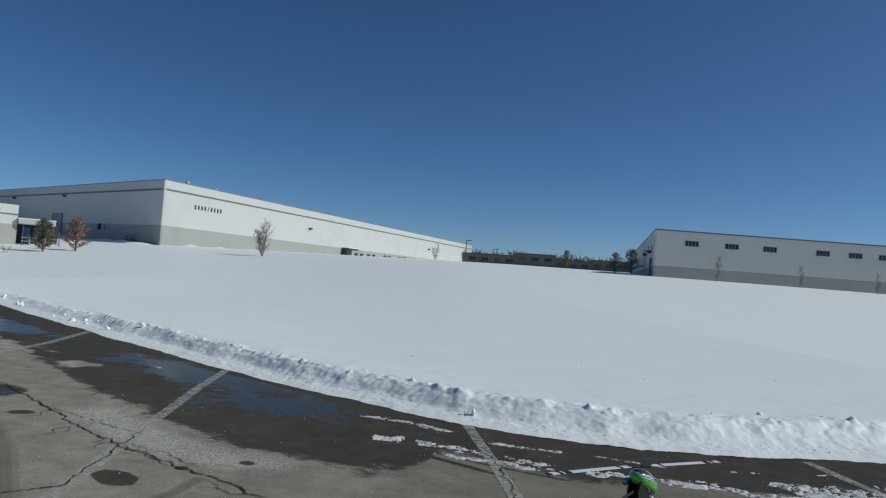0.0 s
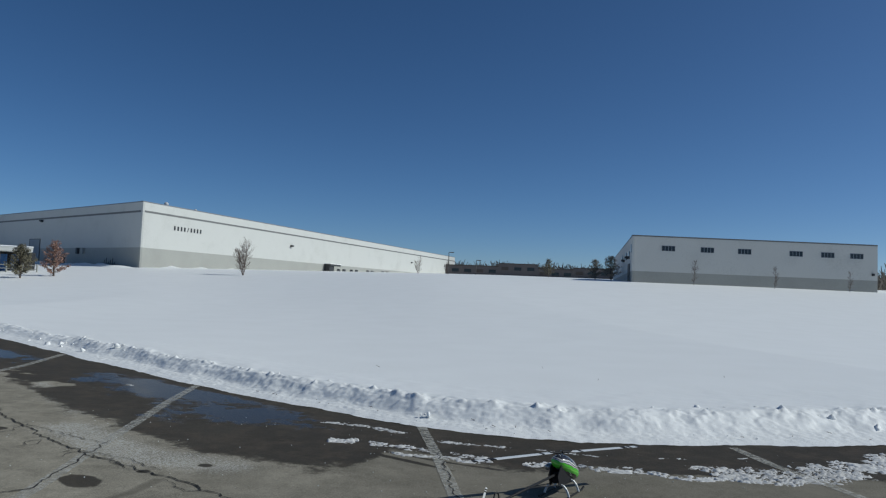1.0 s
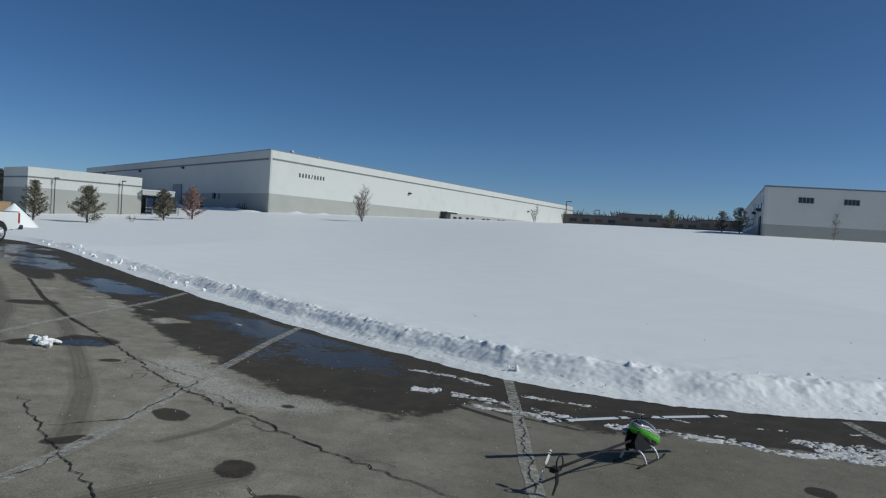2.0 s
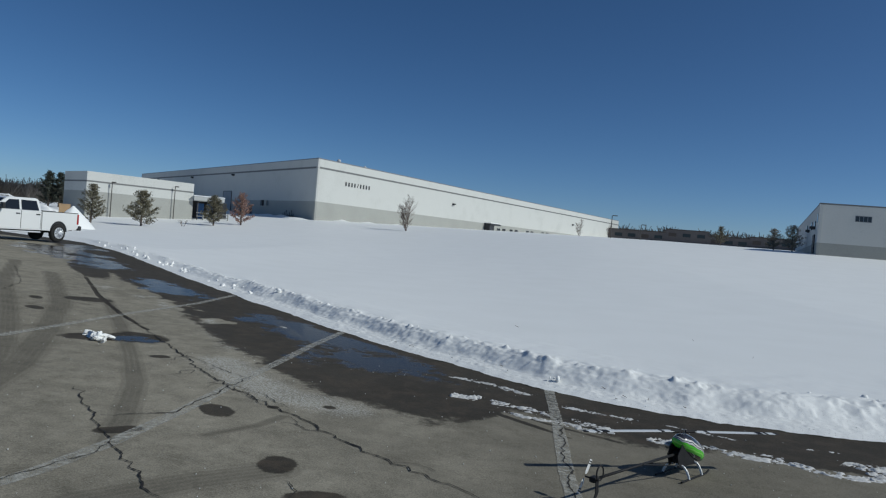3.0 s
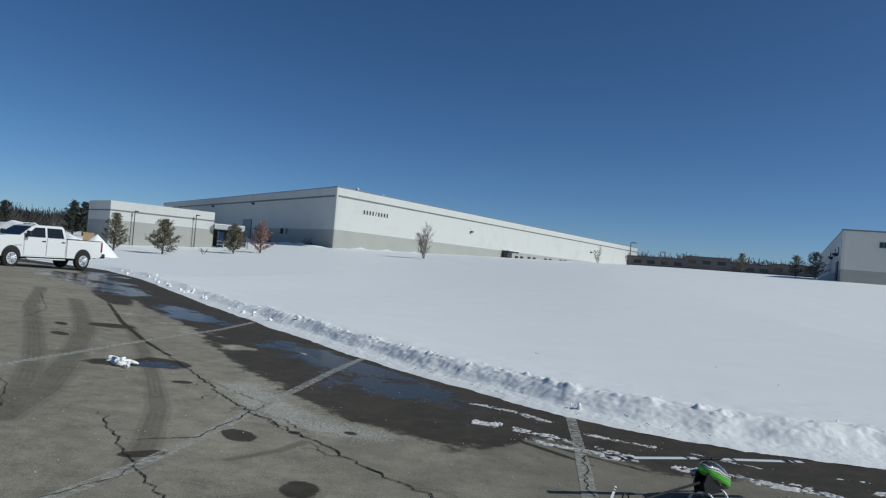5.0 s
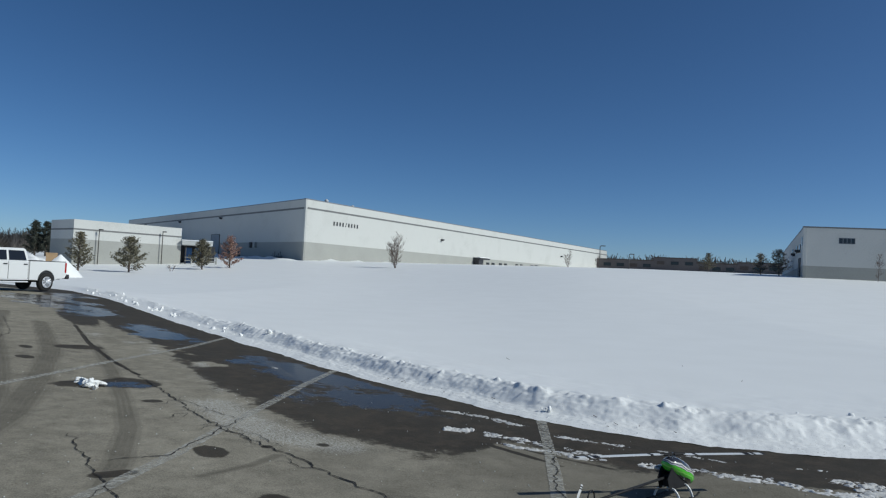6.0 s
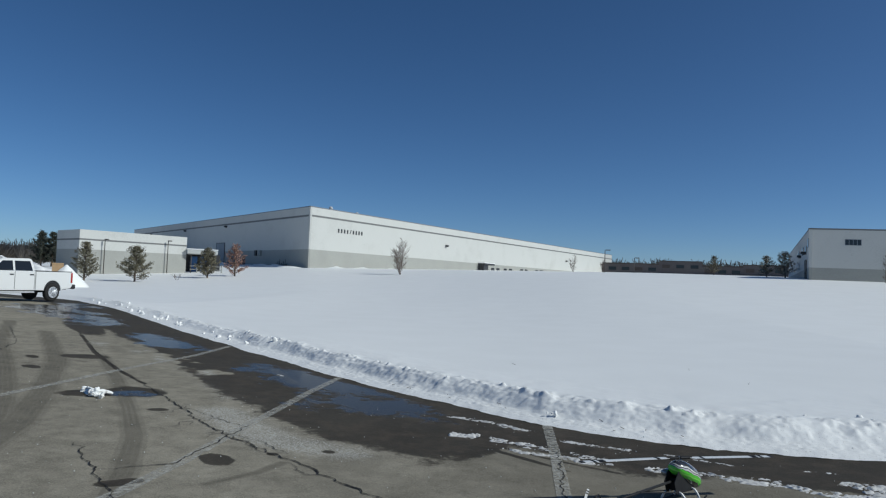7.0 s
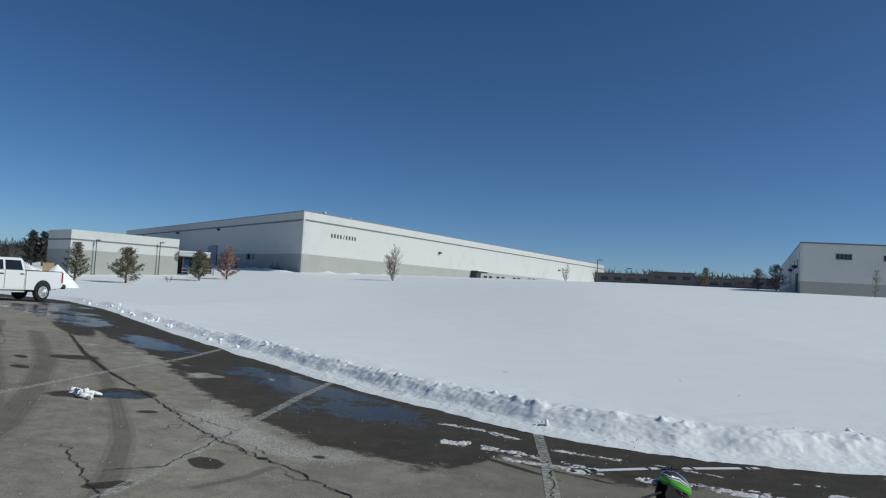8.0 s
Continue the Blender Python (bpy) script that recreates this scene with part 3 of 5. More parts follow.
def slush(pts, width, height, seed):
    """A low ragged strip of refrozen snow left on the lot."""
    rnd = random.Random(seed)
    cols = 45
    line = []
    for (ax, ay), (bx, by) in zip(pts, pts[1:]):
        n = max(2, int(math.hypot(bx - ax, by - ay) / 0.016))
        line += [(ax + (bx - ax) * i / n, ay + (by - ay) * i / n) for i in range(n)]
    line.append(pts[-1])
    n = len(line)
    X, Y = np.zeros((n, cols)), np.zeros((n, cols))
    for i, (x, y) in enumerate(line):
        a, b = line[max(0, i - 1)], line[min(n - 1, i + 1)]
        L_ = math.hypot(b[0] - a[0], b[1] - a[1]) or 1
        nx, ny = -(b[1] - a[1]) / L_, (b[0] - a[0]) / L_
        e = min(1, (0.1 + 6 * min(i, n - 1 - i) / n)) ** 0.5
        off = (noise.noise((i * 0.036, seed, 0))) * width * 0.5
        for j in range(cols):
            s = (j / (cols - 1) - 0.5) * width * e * (1 + 0.8 * noise.noise((i * 0.08, seed + 7, (0 if j < 22 else 4)))) + off
            X[i, j], Y[i, j] = x + nx * s, y + ny * s
    prof = 1 - (np.linspace(-1, 1, cols) ** 2)[None, :]
    N_ = 0.45 * fbm(X * 13, Y * 16, 3, seed) + 0.3 * fbm(X * 38, Y * 38, 2, seed + 3) + 0.25 * vnoise(X * 66, Y * 66, seed + 5)
    Z = lot_h(X, Y) + np.maximum(-0.015, -0.006 + height * (N_ - 0.41) * 2.1 * prof ** 0.35 - 0.02 * (1 - prof) ** 2)
    ob = grid_mesh("slush_strip", X, Y, Z, SLUSH, {"grit": np.full(X.shape, 1.0)})
    return tagged(ob, "ragged strip of refrozen slush on the wet asphalt", "slush", "slush strips by the bank")


for _k, (pts, w, h) in enumerate((([(-1.05, 8.95), (-0.5, 8.8), (0.2, 8.45)], 0.11, 0.03), ([(-0.78, 7.8), (-0.46, 7.7)], 0.16, 0.05), ([(-0.3, 7.8), (0.0, 7.62), (0.45, 7.45)], 0.12, 0.04),
                                  ([(-0.1, 7.3), (0.4, 7.15), (0.75, 7.0), (1.05, 7.02)], 0.1, 0.035), ([(0.62, 7.4), (1.05, 7.15)], 0.13, 0.035), ([(0.5, 8.0), (0.95, 7.85), (1.34, 7.74)], 0.09, 0.03),
                                  ([(1.6, 7.75), (1.9, 7.6), (2.3, 7.42)], 0.07, 0.02), ([(1.35, 6.93), (1.7, 6.93), (2.0, 6.9)], 0.13, 0.04), ([(1.95, 6.98), (2.3, 6.78), (2.6, 6.66), (3.0, 6.58), (3.4, 6.48)], 0.13, 0.04),
                                  ([(2.95, 7.41), (3.28, 7.4)], 0.05, 0.02), ([(3.15, 7.0), (3.5, 6.75), (4.1, 6.72), (4.8, 6.95), (5.7, 7.4), (6.6, 7.9)], 0.36, 0.05), ([(3.2, 6.55), (3.7, 6.48), (4.3, 6.6), (4.9, 6.85)], 0.17, 0.045),
                                  ([(3.9, 7.5), (4.3, 7.54)], 0.05, 0.02), ([(2.35, 6.95), (2.6, 6.88)], 0.07, 0.02), ([(-4.6, 11.35), (-4.35, 11.15)], 0.06, 0.02))):
    slush(pts, w * 2.1, h * 1.0, 100 + _k)

_bm = bmesh.new()
_rnd = random.Random(9)
for _k in range(22):
    _u = _k / 21 - 0.5
    chunk(_bm, (_u * 0.5 + _rnd.gauss(0, 0.03), _rnd.gauss(0, 0.045), 0.03 + 0.03 * _rnd.random()), _rnd.uniform(0.05, 0.1) * (1.15 - abs(_u)), _rnd, 1.1)
_bm.transform(Matrix.Diagonal((1.0, 1.0, 0.75, 1)))
_o = part("snow_lump", _bm, SNOW)
_o.matrix_basis = pose(-5.42, 7.62, lot_at(-5.42, 7.62), 0, 0, -35)
tagged(_o, "melting clod of dirty snow beside a puddle", "snow lump")


# ---------------------------------------------------------------- buildings
def wall_slab(name, a, b, z0, z1, thick, material, parent, out=0.0, label=""):
    """An upright slab from a to b in plan; its outer face lies to the right of a-b, pushed out by out."""
    a, b = Vector(a), Vector(b)
    d = (b - a).normalized()
    n = Vector((d.y, -d.x))
    p = [a + n * out, b + n * out, b - n * thick, a - n * thick]
    bm = bmesh.new()
    loft(bm, [[(q.x, q.y, z0) for q in p], [(q.x, q.y, z1) for q in p]])
    bmesh.ops.recalc_face_normals(bm, faces=bm.faces)
    return part(name, bm, material, parent, label)


def deck(name, pts, z0, z1, material, parent, label=""):
    bm = bmesh.new()
    loft(bm, [[(x, y, z0) for x, y in pts], [(x, y, z1) for x, y in pts]])
    bmesh.ops.recalc_face_normals(bm, faces=bm.faces)
    return part(name, bm, material, parent, label)


def on_wall(a, b, s, z, out=0.0):
    """A pose on the wall a-b, s metres along, z up; local x along the wall, local -y outward."""
    a, b = Vector(a), Vector(b)
    d = (b - a).normalized()
    n = Vector((d.y, -d.x))
    p = a + d * s + n * out
    return Matrix.Translation((p.x, p.y, z)) @ Matrix.Rotation(math.atan2(d.y, d.x), 4, 'Z')


def placed(bm, m):
    bm.transform(m)
    return bm


def band_building(name, corners, z0, z_split, z_top, stripe, label, coping_mat=None):
    """Tilt-up hall: a grey base course, white upper wall, painted stripe and coping on each side."""
    t = thing(name, Matrix(), label, "building")
    n = len(corners)
    for i in range(n):
        a, b = corners[i], corners[(i + 1) % n]
        wall_slab("base_wall", a, b, z0, z_split, 0.3, GREY_WALL, t, 0, "grey painted base course")
        wall_slab("upper_wall", a, b, z_split, z_top, 0.3, WHITE_WALL, t, 0)
        if stripe:
            wall_slab("stripe", a, b, stripe[0], stripe[1], 0.02, STRIPE, t, 0.008, "grey painted stripe")
        wall_slab("coping", a, b, z_top, z_top + 0.16, 0.45, coping_mat or COPING, t, 0.006, "sheet-metal coping")
    mid = Vector((sum(c[0] for c in corners) / n, sum(c[1] for c in corners) / n))
    inner = [tuple(Vector(c) + (mid - Vector(c)).normalized() * 0.2) for c in corners]
    deck("roof", inner, z_top - 0.5, z_top - 0.3, ROOFING, t)
    return t


W = [(-122.8, 172.4), (-41.0, 101.3), (12.5, 245.0), (-70.0, 316.0)]
warehouse = band_building("warehouse", W, -1.0, 5.63, 12.35, (10.85, 11.15), "long white concrete warehouse with a grey base and stripe")
WL, WR = (W[0], W[1]), (W[1], W[2])
WL_LEN = (Vector(W[1]) - Vector(W[0])).length


def bar_digits(t, wall, s0, s1, z, h):
    """Nine plain bars and a slanted one, in place of the sign on the wall."""
    step = (s1 - s0) / 8
    for k in range(9):
        bm = bmesh.new()
        if k == 4:
            cube(bm, (0.1, 0.06, h), (0, -0.05, 0), (0, 24, 0))
        else:
            cube(bm, (step * 0.38, 0.06, h * 0.9), (0, -0.05, 0), bevel=0.02)
        part("sign_bar", placed(bm, on_wall(*wall, s0 + step * k, z)), DARK, t, "dark sign character")


bar_digits(warehouse, WR, 7.0, 13.2, 9.1, 0.72)


def wall_lamp(t, wall, s, z):
    bm = bmesh.new()
    cube(bm, (0.75, 0.5, 0.28), (0, -0.27, 0), bevel=0.05)
    cube(bm, (0.5, 0.3, 0.1), (0, -0.2, -0.18))
    part("wall_lamp", placed(bm, on_wall(*wall, s, z)), DARK, t, "dark wall-pack lamp")


wall_lamp(warehouse, WR, 41.7, 8.75)
wall_lamp(warehouse, WR, 110, 8.5)
wall_lamp(warehouse, WR, 146, 8.3)
for _s in (36.2, 62, 90):
    wall_lamp(warehouse, WL, WL_LEN - _s, 10.6)


def ext_door(t, wall, s, z0, w, h, material, name="door", label="grey metal door"):
    bm = bmesh.new()
    cube(bm, (w, 0.08, h), (0, -0.05, h / 2), bevel=0.01)
    d = part(name, placed(bm, on_wall(*wall, s, z0)), material, t, label)
    bm = bmesh.new()
    for sx in (-1, 1):
        cube(bm, (0.09, 0.12, h + 0.09), (sx * (w / 2 + 0.045), -0.06, h / 2))
    cube(bm, (w, 0.12, 0.09), (0, -0.06, h + 0.045))
    part("door_frame", placed(bm, on_wall(*wall, s, z0)), DARK, d)
    bm = bmesh.new()
    cube(bm, (0.05, 0.06, 0.18), (w * 0.4, -0.12, 1.0))
    part("door_handle", placed(bm, on_wall(*wall, s, z0)), DARK, d)


DOOR_GREY = grain("blue-grey door paint", [(0.2, 0.215, 0.235), (0.26, 0.275, 0.295)], 1, 9, 0.5, 0)
ext_door(warehouse, WL, WL_LEN - 39.0, 2.6, 4.6, 4.7, DOOR_GREY, "dock_door", "tall grey dock door")
ext_door(warehouse, WL, WL_LEN - 26.4, 2.5, 1.1, 2.1, DARK, "door", "dark metal door")
# meter boxes on the end wall
_bm = bmesh.new()
cube(_bm, (0.9, 0.4, 0.95), (0, -0.22, 0), bevel=0.03)
part("meter_box", placed(_bm, on_wall(*WL, WL_LEN - 18.8, 5.15)), GREY_WALL, warehouse, "grey utility box")
_bm = bmesh.new()
cube(_bm, (0.7, 0.35, 1.0), (0, -0.2, 0), bevel=0.03)
part("meter_box", placed(_bm, on_wall(*WL, WL_LEN - 20.6, 5.15)), DARK, warehouse, "dark utility box")
# gas riser and low pipework at the wall foot
_bm = bmesh.new()
for _k in range(7):
    tube(_bm, (_k * 0.7, -0.5, 0), (_k * 0.7, -0.5, 1.1 + 0.3 * (_k % 3)), 0.05)
tube(_bm, (0, -0.5, 0.85), (4.2, -0.5, 0.85), 0.06)
tube(_bm, (0, -0.5, 0.35), (4.2, -0.5, 0.35), 0.05)
part("pipe_rack", placed(_bm, on_wall(*WL, WL_LEN - 10.8, 2.3)), DARK, warehouse, "dark pipework at the wall foot")


def roof_vent(x, y, z, r, h):
    bm = bmesh.new()
    lathe(bm, [(r * 0.6, 0), (r * 0.6, h * 0.55), (r, h * 0.6), (r, h * 0.85), (r * 0.45, h)], 'Z', 14, (x, y, z))
    part("roof_vent", bm, ROOFING, warehouse, "pale metal roof vent", True)


for _s, _in, _r, _h in ((6.2, 1.2, 0.32, 1.2), (13.5, 1.5, 0.28, 1.0)):
    _m = on_wall(*WR, _s, 11.9, -_in)
    roof_vent(_m.translation.x, _m.translation.y, 11.9, _r, _h)
for _s, _in, _h in ((16, 3, 1.1), (21, 4, 1.0), (23.5, 4, 0.9), (27, 4, 1.1)):
    _m = on_wall(*WL, WL_LEN - _s, 11.9, -_in)
    roof_vent(_m.translation.x, _m.translation.y, 11.9, 0.35, _h)

# entrance porch with dock windows far along the bright side
_bm = bmesh.new()
cube(_bm, (5.0, 1.7, 0.35), (0, -0.85, 1.75), bevel=0.04)
cube(_bm, (2.2, 1.4, 1.7), (-1.3, -0.7, 0.72))
_p = part("entrance_porch", placed(_bm, on_wall(*WR, 58.5, 3.75)), DARK, warehouse, "dark entrance porch with a snowy roof")
_bm = bmesh.new()
cube(_bm, (5.1, 1.75, 0.16), (0, -0.87, 2.02), bevel=0.05)
part("roof_snow", placed(_bm, on_wall(*WR, 58.5, 3.75)), SNOW, _p, "snow cap")
for _k in range(8):
    _bm = bmesh.new()
    cube(_bm, (1.5, 0.1, 0.6), (0, -0.05, 0), bevel=0.02)
    part("window", placed(_bm, on_wall(*WR, (63.2, 65.95, 69.9, 72.75, 79.4, 82.15, 89.0, 92.0)[_k], 4.51 + 0.0145 * (0, 2.75, 6.7, 9.5, 16.2, 19, 26, 29)[_k])), GLASS_DARK, warehouse, "low dark window")

# low block in front of the warehouse
S = [(-58.8, 68.95), (-53.2, 65.7), (-46.9, 76.6), (-52.5, 79.85)]
annex = band_building("pump_house", S, -0.5, 3.5, 5.5, (4.5, 4.68), "low white concrete block with a grey base and stripe", WHITE_WALL)


def annex_pole(s):
    m = on_wall(S[1], S[2], s, 0.0, 0.35)
    x, y = m.translation.x, m.translation.y
    z = field_at(x, y) - 0.3
    t = thing("lamp_post", pose(x, y, z), "dark bronze lamp post before the white block", "lamp post", "lamp posts by the block")
    bm = bmesh.new()
    tube(bm, (0, 0, 0), (0, 0, 4.15), 0.06, 0.045, 10)
    part("pole", bm, POLE, t)
    bm = bmesh.new()
    cube(bm, (0.5, 0.2, 0.12), (0.22, 0, 4.2), bevel=0.03)
    part("lamp_head", bm, POLE, t)


annex_pole(2.6)
annex_pole(10.0)

# open loading canopy between block and warehouse
def canopy():
    x, y = -44.4, 76.1
    z = field_at(x, y)
    t = thing("loading_canopy", pose(x, y, z - 0.1, 0, 0, 31), "loading canopy with a pale fascia and blue dock", "canopy")
    bm = bmesh.new()
    cube(bm, (3.6, 5.0, 0.5), (0.0, 3.6, 2.72), bevel=0.04)
    part("fascia", bm, WHITE_WALL, t)
    bm = bmesh.new()
    cube(bm, (3.7, 5.1, 0.14), (0.0, 3.6, 3.03), bevel=0.05)
    part("snow_cap", bm, SNOW, t, "snow on the roof")
    # shade under the canopy roof is put into this wall's dark colour
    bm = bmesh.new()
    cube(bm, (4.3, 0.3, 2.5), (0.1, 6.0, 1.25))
    part("back_wall", bm, DARK, t, "back wall coloured dark for the shade under the roof")
    for k, xx in enumerate((-1.0, 0.2)):
        bm = bmesh.new()
        cube(bm, (0.85, 0.2, 2.2), (xx, 5.0, 1.1), bevel=0.03)
        part("dock_door", bm, BLUE, t, "blue dock door")
    for xx in (-1.3, 1.2):
        bm = bmesh.new()
        tube(bm, (xx, 1.4, 0), (xx, 1.4, 2.4), 0.06)
        part("post", bm, POLE, t)
    for zz in (0.55, 0.95):
        bm = bmesh.new()
        tube(bm, (-1.4, 0.6, zz), (2.3, 0.6, zz), 0.04)
        part("rail", bm, GREY_WALL, t, "grey guard rail")
    for xx in (-0.6, 0.9, 2.3):
        bm = bmesh.new()
        tube(bm, (xx, 0.6, 0), (xx, 0.6, 1.15), 0.08)
        part("bollard", bm, GREY_WALL, t)


BLUE = grain("blue door paint", [(0.03, 0.09, 0.24), (0.05, 0.13, 0.3)], 1, 9, 0.5, 0)
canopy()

# hall on the other side of the field
E_ = [(39.9, 139.0), (25.5, 80.6), (55.3, 80.2), (69.7, 138.6)]
east = band_building("hall", E_, -0.5, 4.45, 8.62, None, "white concrete hall with a grey base and high windows", STRIPE)
for _s in (4.35, 9.07, 13.58, 19.85, 23.7, 27.25):
    _m = on_wall(E_[1], E_[2], _s, 7.3)
    _bm = bmesh.new()
    cube(_bm, (1.6, 0.06, 0.6), (0, 0.024, 0))
    _w = part("window", placed(_bm, _m), GLASS_DARK, east, "high strip window of four panes")
    _bm = bmesh.new()
    for _x in (-0.8, -0.4, 0.0, 0.4, 0.8):
        cube(_bm, (0.045, 0.05, 0.64), (_x, 0.008, 0))
    for _z in (-0.31, 0.31):
        cube(_bm, (1.645, 0.05, 0.045), (0, 0.008, _z))
    part("window_frame", placed(_bm, _m), DOOR_GREY, _w)
_SIDE = (E_[0], E_[1])
_SL = (Vector(E_[1]) - Vector(E_[0])).length
for _s, _z, _w, _h in ((1.2, 7.2, 1.2, 1.0), (5.5, 6.6, 1.2, 1.0), (12.0, 6.8, 1.2, 1.0), (22, 6.9, 1.2, 1.0)):
    _bm = bmesh.new()
    cube(_bm, (_w, 0.12, _h), (0, -0.03, 0), bevel=0.02)
    part("side_window", placed(_bm, on_wall(*_SIDE, _SL - _s, _z)), GLASS_DARK, east, "small dark side window")
for _s in (7.0, 16):
    wall_lamp(east, _SIDE, _SL - _s, 6.4)
ext_door(east, _SIDE, _SL - 5.5, 2.9, 2.6, 2.5, DARK, "side_door", "dark roll-up door")
_bm = bmesh.new()
cube(_bm, (0.3, 0.2, 0.3), (0, -0.12, 0), bevel=0.03)
part("utility_box", placed(_bm, on_wall(E_[1], E_[2], 29.2, 5.15)), DARK, east)


# ---------------------------------------------------------------- far buildings and woods
def office():
    t = thing("office_building", Matrix(), "long brown brick office building far across the snow", "building")
    runs = [((6.0, 236.0), (27.0, 233.0), 9.2), ((27.0, 233.0), (40.0, 231.0), 10.3), ((40.0, 231.0), (52.0, 229.0), 9.0), ((52.0, 229.0), (64.0, 226.0), 9.6), ((64.0, 226.0), (82.0, 221.0), 9.9)]
    for a, b, z in runs:
        wall_slab("wall", a, b, 2.0, z, 14.0, BRICK_HAZED, t, 0)
        wall_slab("parapet", a, b, z, z + 0.3, 14.0, FARTRIM, t, 0.2)
        L_ = (Vector(b) - Vector(a)).length
        k = int(L_ / 4)
        for j in range(k):
            bm = bmesh.new()
            cube(bm, (2.4, 0.2, 1.1), (0, 0, 0))
            part("window", placed(bm, on_wall(a, b, (j + 0.5) * L_ / k, z - 1.55)), GLASS_DARK if j % 3 else FARTRIM, t)


FARTRIM = grain("far trim", [(0.075, 0.062, 0.055), (0.11, 0.09, 0.08)], 0.3, 2, 0.9, 0)
office()
_t = thing("far_hall", Matrix(), "long pale hall far beyond the lot", "building")
wall_slab("wall", (-184.0, 128.0), (-138.0, 172.0), 1.0, 6.35, 20.0, WHITE_WALL, _t)
wall_slab("roof_edge", (-184.0, 128.0), (-138.0, 172.0), 6.35, 6.6, 20.0, COPING, _t, 0.2)


def brush(bm, x, y, z, h, w, rnd, n=60):
    """A bare far bush: thin upward slivers."""
    for _ in range(n):
        a, r = rnd.random() * 6.283, rnd.random() ** 0.5 * w
        px_, py_ = x + math.cos(a) * r, y + math.sin(a) * r
        hh = h * rnd.uniform(0.5, 1) * (1 - 0.4 * r / w)
        lx, ly = rnd.uniform(-0.35, 0.35) * h, rnd.uniform(-0.2, 0.2) * h
        s = h * 0.022
        z0 = z + hh * rnd.uniform(0, 0.4)
        vs = [bm.verts.new(p) for p in ((px_ - s, py_, z0), (px_ + s, py_, z0), (px_ + lx + s * 0.4, py_ + ly, z + hh), (px_ + lx - s * 0.4, py_ + ly, z + hh))]
        bm.faces.new(vs)


_rnd = random.Random(12)
_bm = bmesh.new()
for _k in range(150):
    _u = _k / 149
    brush(_bm, -132 + 38 * _u + _rnd.gauss(0, 2), 104 + 34 * _u + _rnd.gauss(0, 3), 2.0, _rnd.uniform(3.8, 5.8), 1.7, _rnd, 100)
tagged(part("far_thicket", _bm, FARWOOD), "brown leafless thicket along the far edge of the lot", "thicket", kind="stuff")
_bm = bmesh.new()
for _k in range(130):
    _x = _rnd.uniform(2, 120)
    brush(_bm, _x, 262 - 0.1 * _x + _rnd.gauss(0, 6), 5.0, _rnd.uniform(5.0, 8.8), 3.0, _rnd, 150)
for _k in range(24):
    brush(_bm, _rnd.uniform(62, 90), 96 + _rnd.gauss(0, 5), 3.5, _rnd.uniform(2.5, 5.0), 2.0, _rnd, 80)
tagged(part("far_woods", _bm, FARWOOD), "brown leafless woods beyond the far buildings", "woods", kind="stuff")


# ---------------------------------------------------------------- trees
def conifer(x, y, h, w, material, label, seed, open_=0.0, category="pine tree", name="pine_tree", group=""):
    rnd = random.Random(seed)
    z = field_at(x, y) - 0.12
    t = thing(name, pose(x, y, z, 0, 0, rnd.uniform(0, 360)), label, category, group)
    bm = bmesh.new()
    tube(bm, (0, 0, 0), (0.03 * h, 0, h * 0.55), 0.028 * h, 0.016 * h, 7)
    tube(bm, (0.03 * h, 0, h * 0.55), (0.02 * h, 0, h * 0.98), 0.016 * h, 0.004 * h, 6)
    limbs, bl = [], bmesh.new()
    n = 46
    for k in range(n):
        u = (k + rnd.random()) / n
        zz = h * (0.07 + 0.89 * u)
        reach = w * (1 - u) ** (0.6 if not open_ else 0.55) * rnd.uniform(0.55, 1.12) + 0.05 * h * (1 - u * 0.6)
        a = k * 2.4 + rnd.uniform(-0.4, 0.4)
        p0 = Vector((0.02 * h, 0, zz))
        p1 = p0 + Vector((math.cos(a) * reach, math.sin(a) * reach, reach * rnd.uniform(0.3, 0.9)))
        tube(bm, p0, p1, 0.007 * h, 0.002 * h, 4, False)
        limbs.append((p0, p1, reach))
    for p0, p1, reach in limbs:
        m = int((42 if not open_ else 22) * (0.5 + reach / w))
        for _ in range(m):
            f = rnd.uniform(0.25, 1.08)
            c = p0.lerp(p1, f) + Vector((rnd.gauss(0, 0.07), rnd.gauss(0, 0.07), rnd.gauss(0, 0.06))) * w * 0.9
            for _k in range(3):
                d = Vector((rnd.gauss(0, 1), rnd.gauss(0, 1), rnd.gauss(0.35, 0.8))).normalized() * h * rnd.uniform(0.03, 0.055)
                s = d.cross(Vector((rnd.gauss(0, 1), rnd.gauss(0, 1), rnd.gauss(0, 1)))).normalized() * h * 0.007
                vs = [bl.verts.new(q) for q in (c - s, c + s, c + d + s * 0.3, c + d - s * 0.3)]
                bl.faces.new(vs)
    part("trunk", bm, BARK, t)
    part("crown", bl, material, t)
    return t


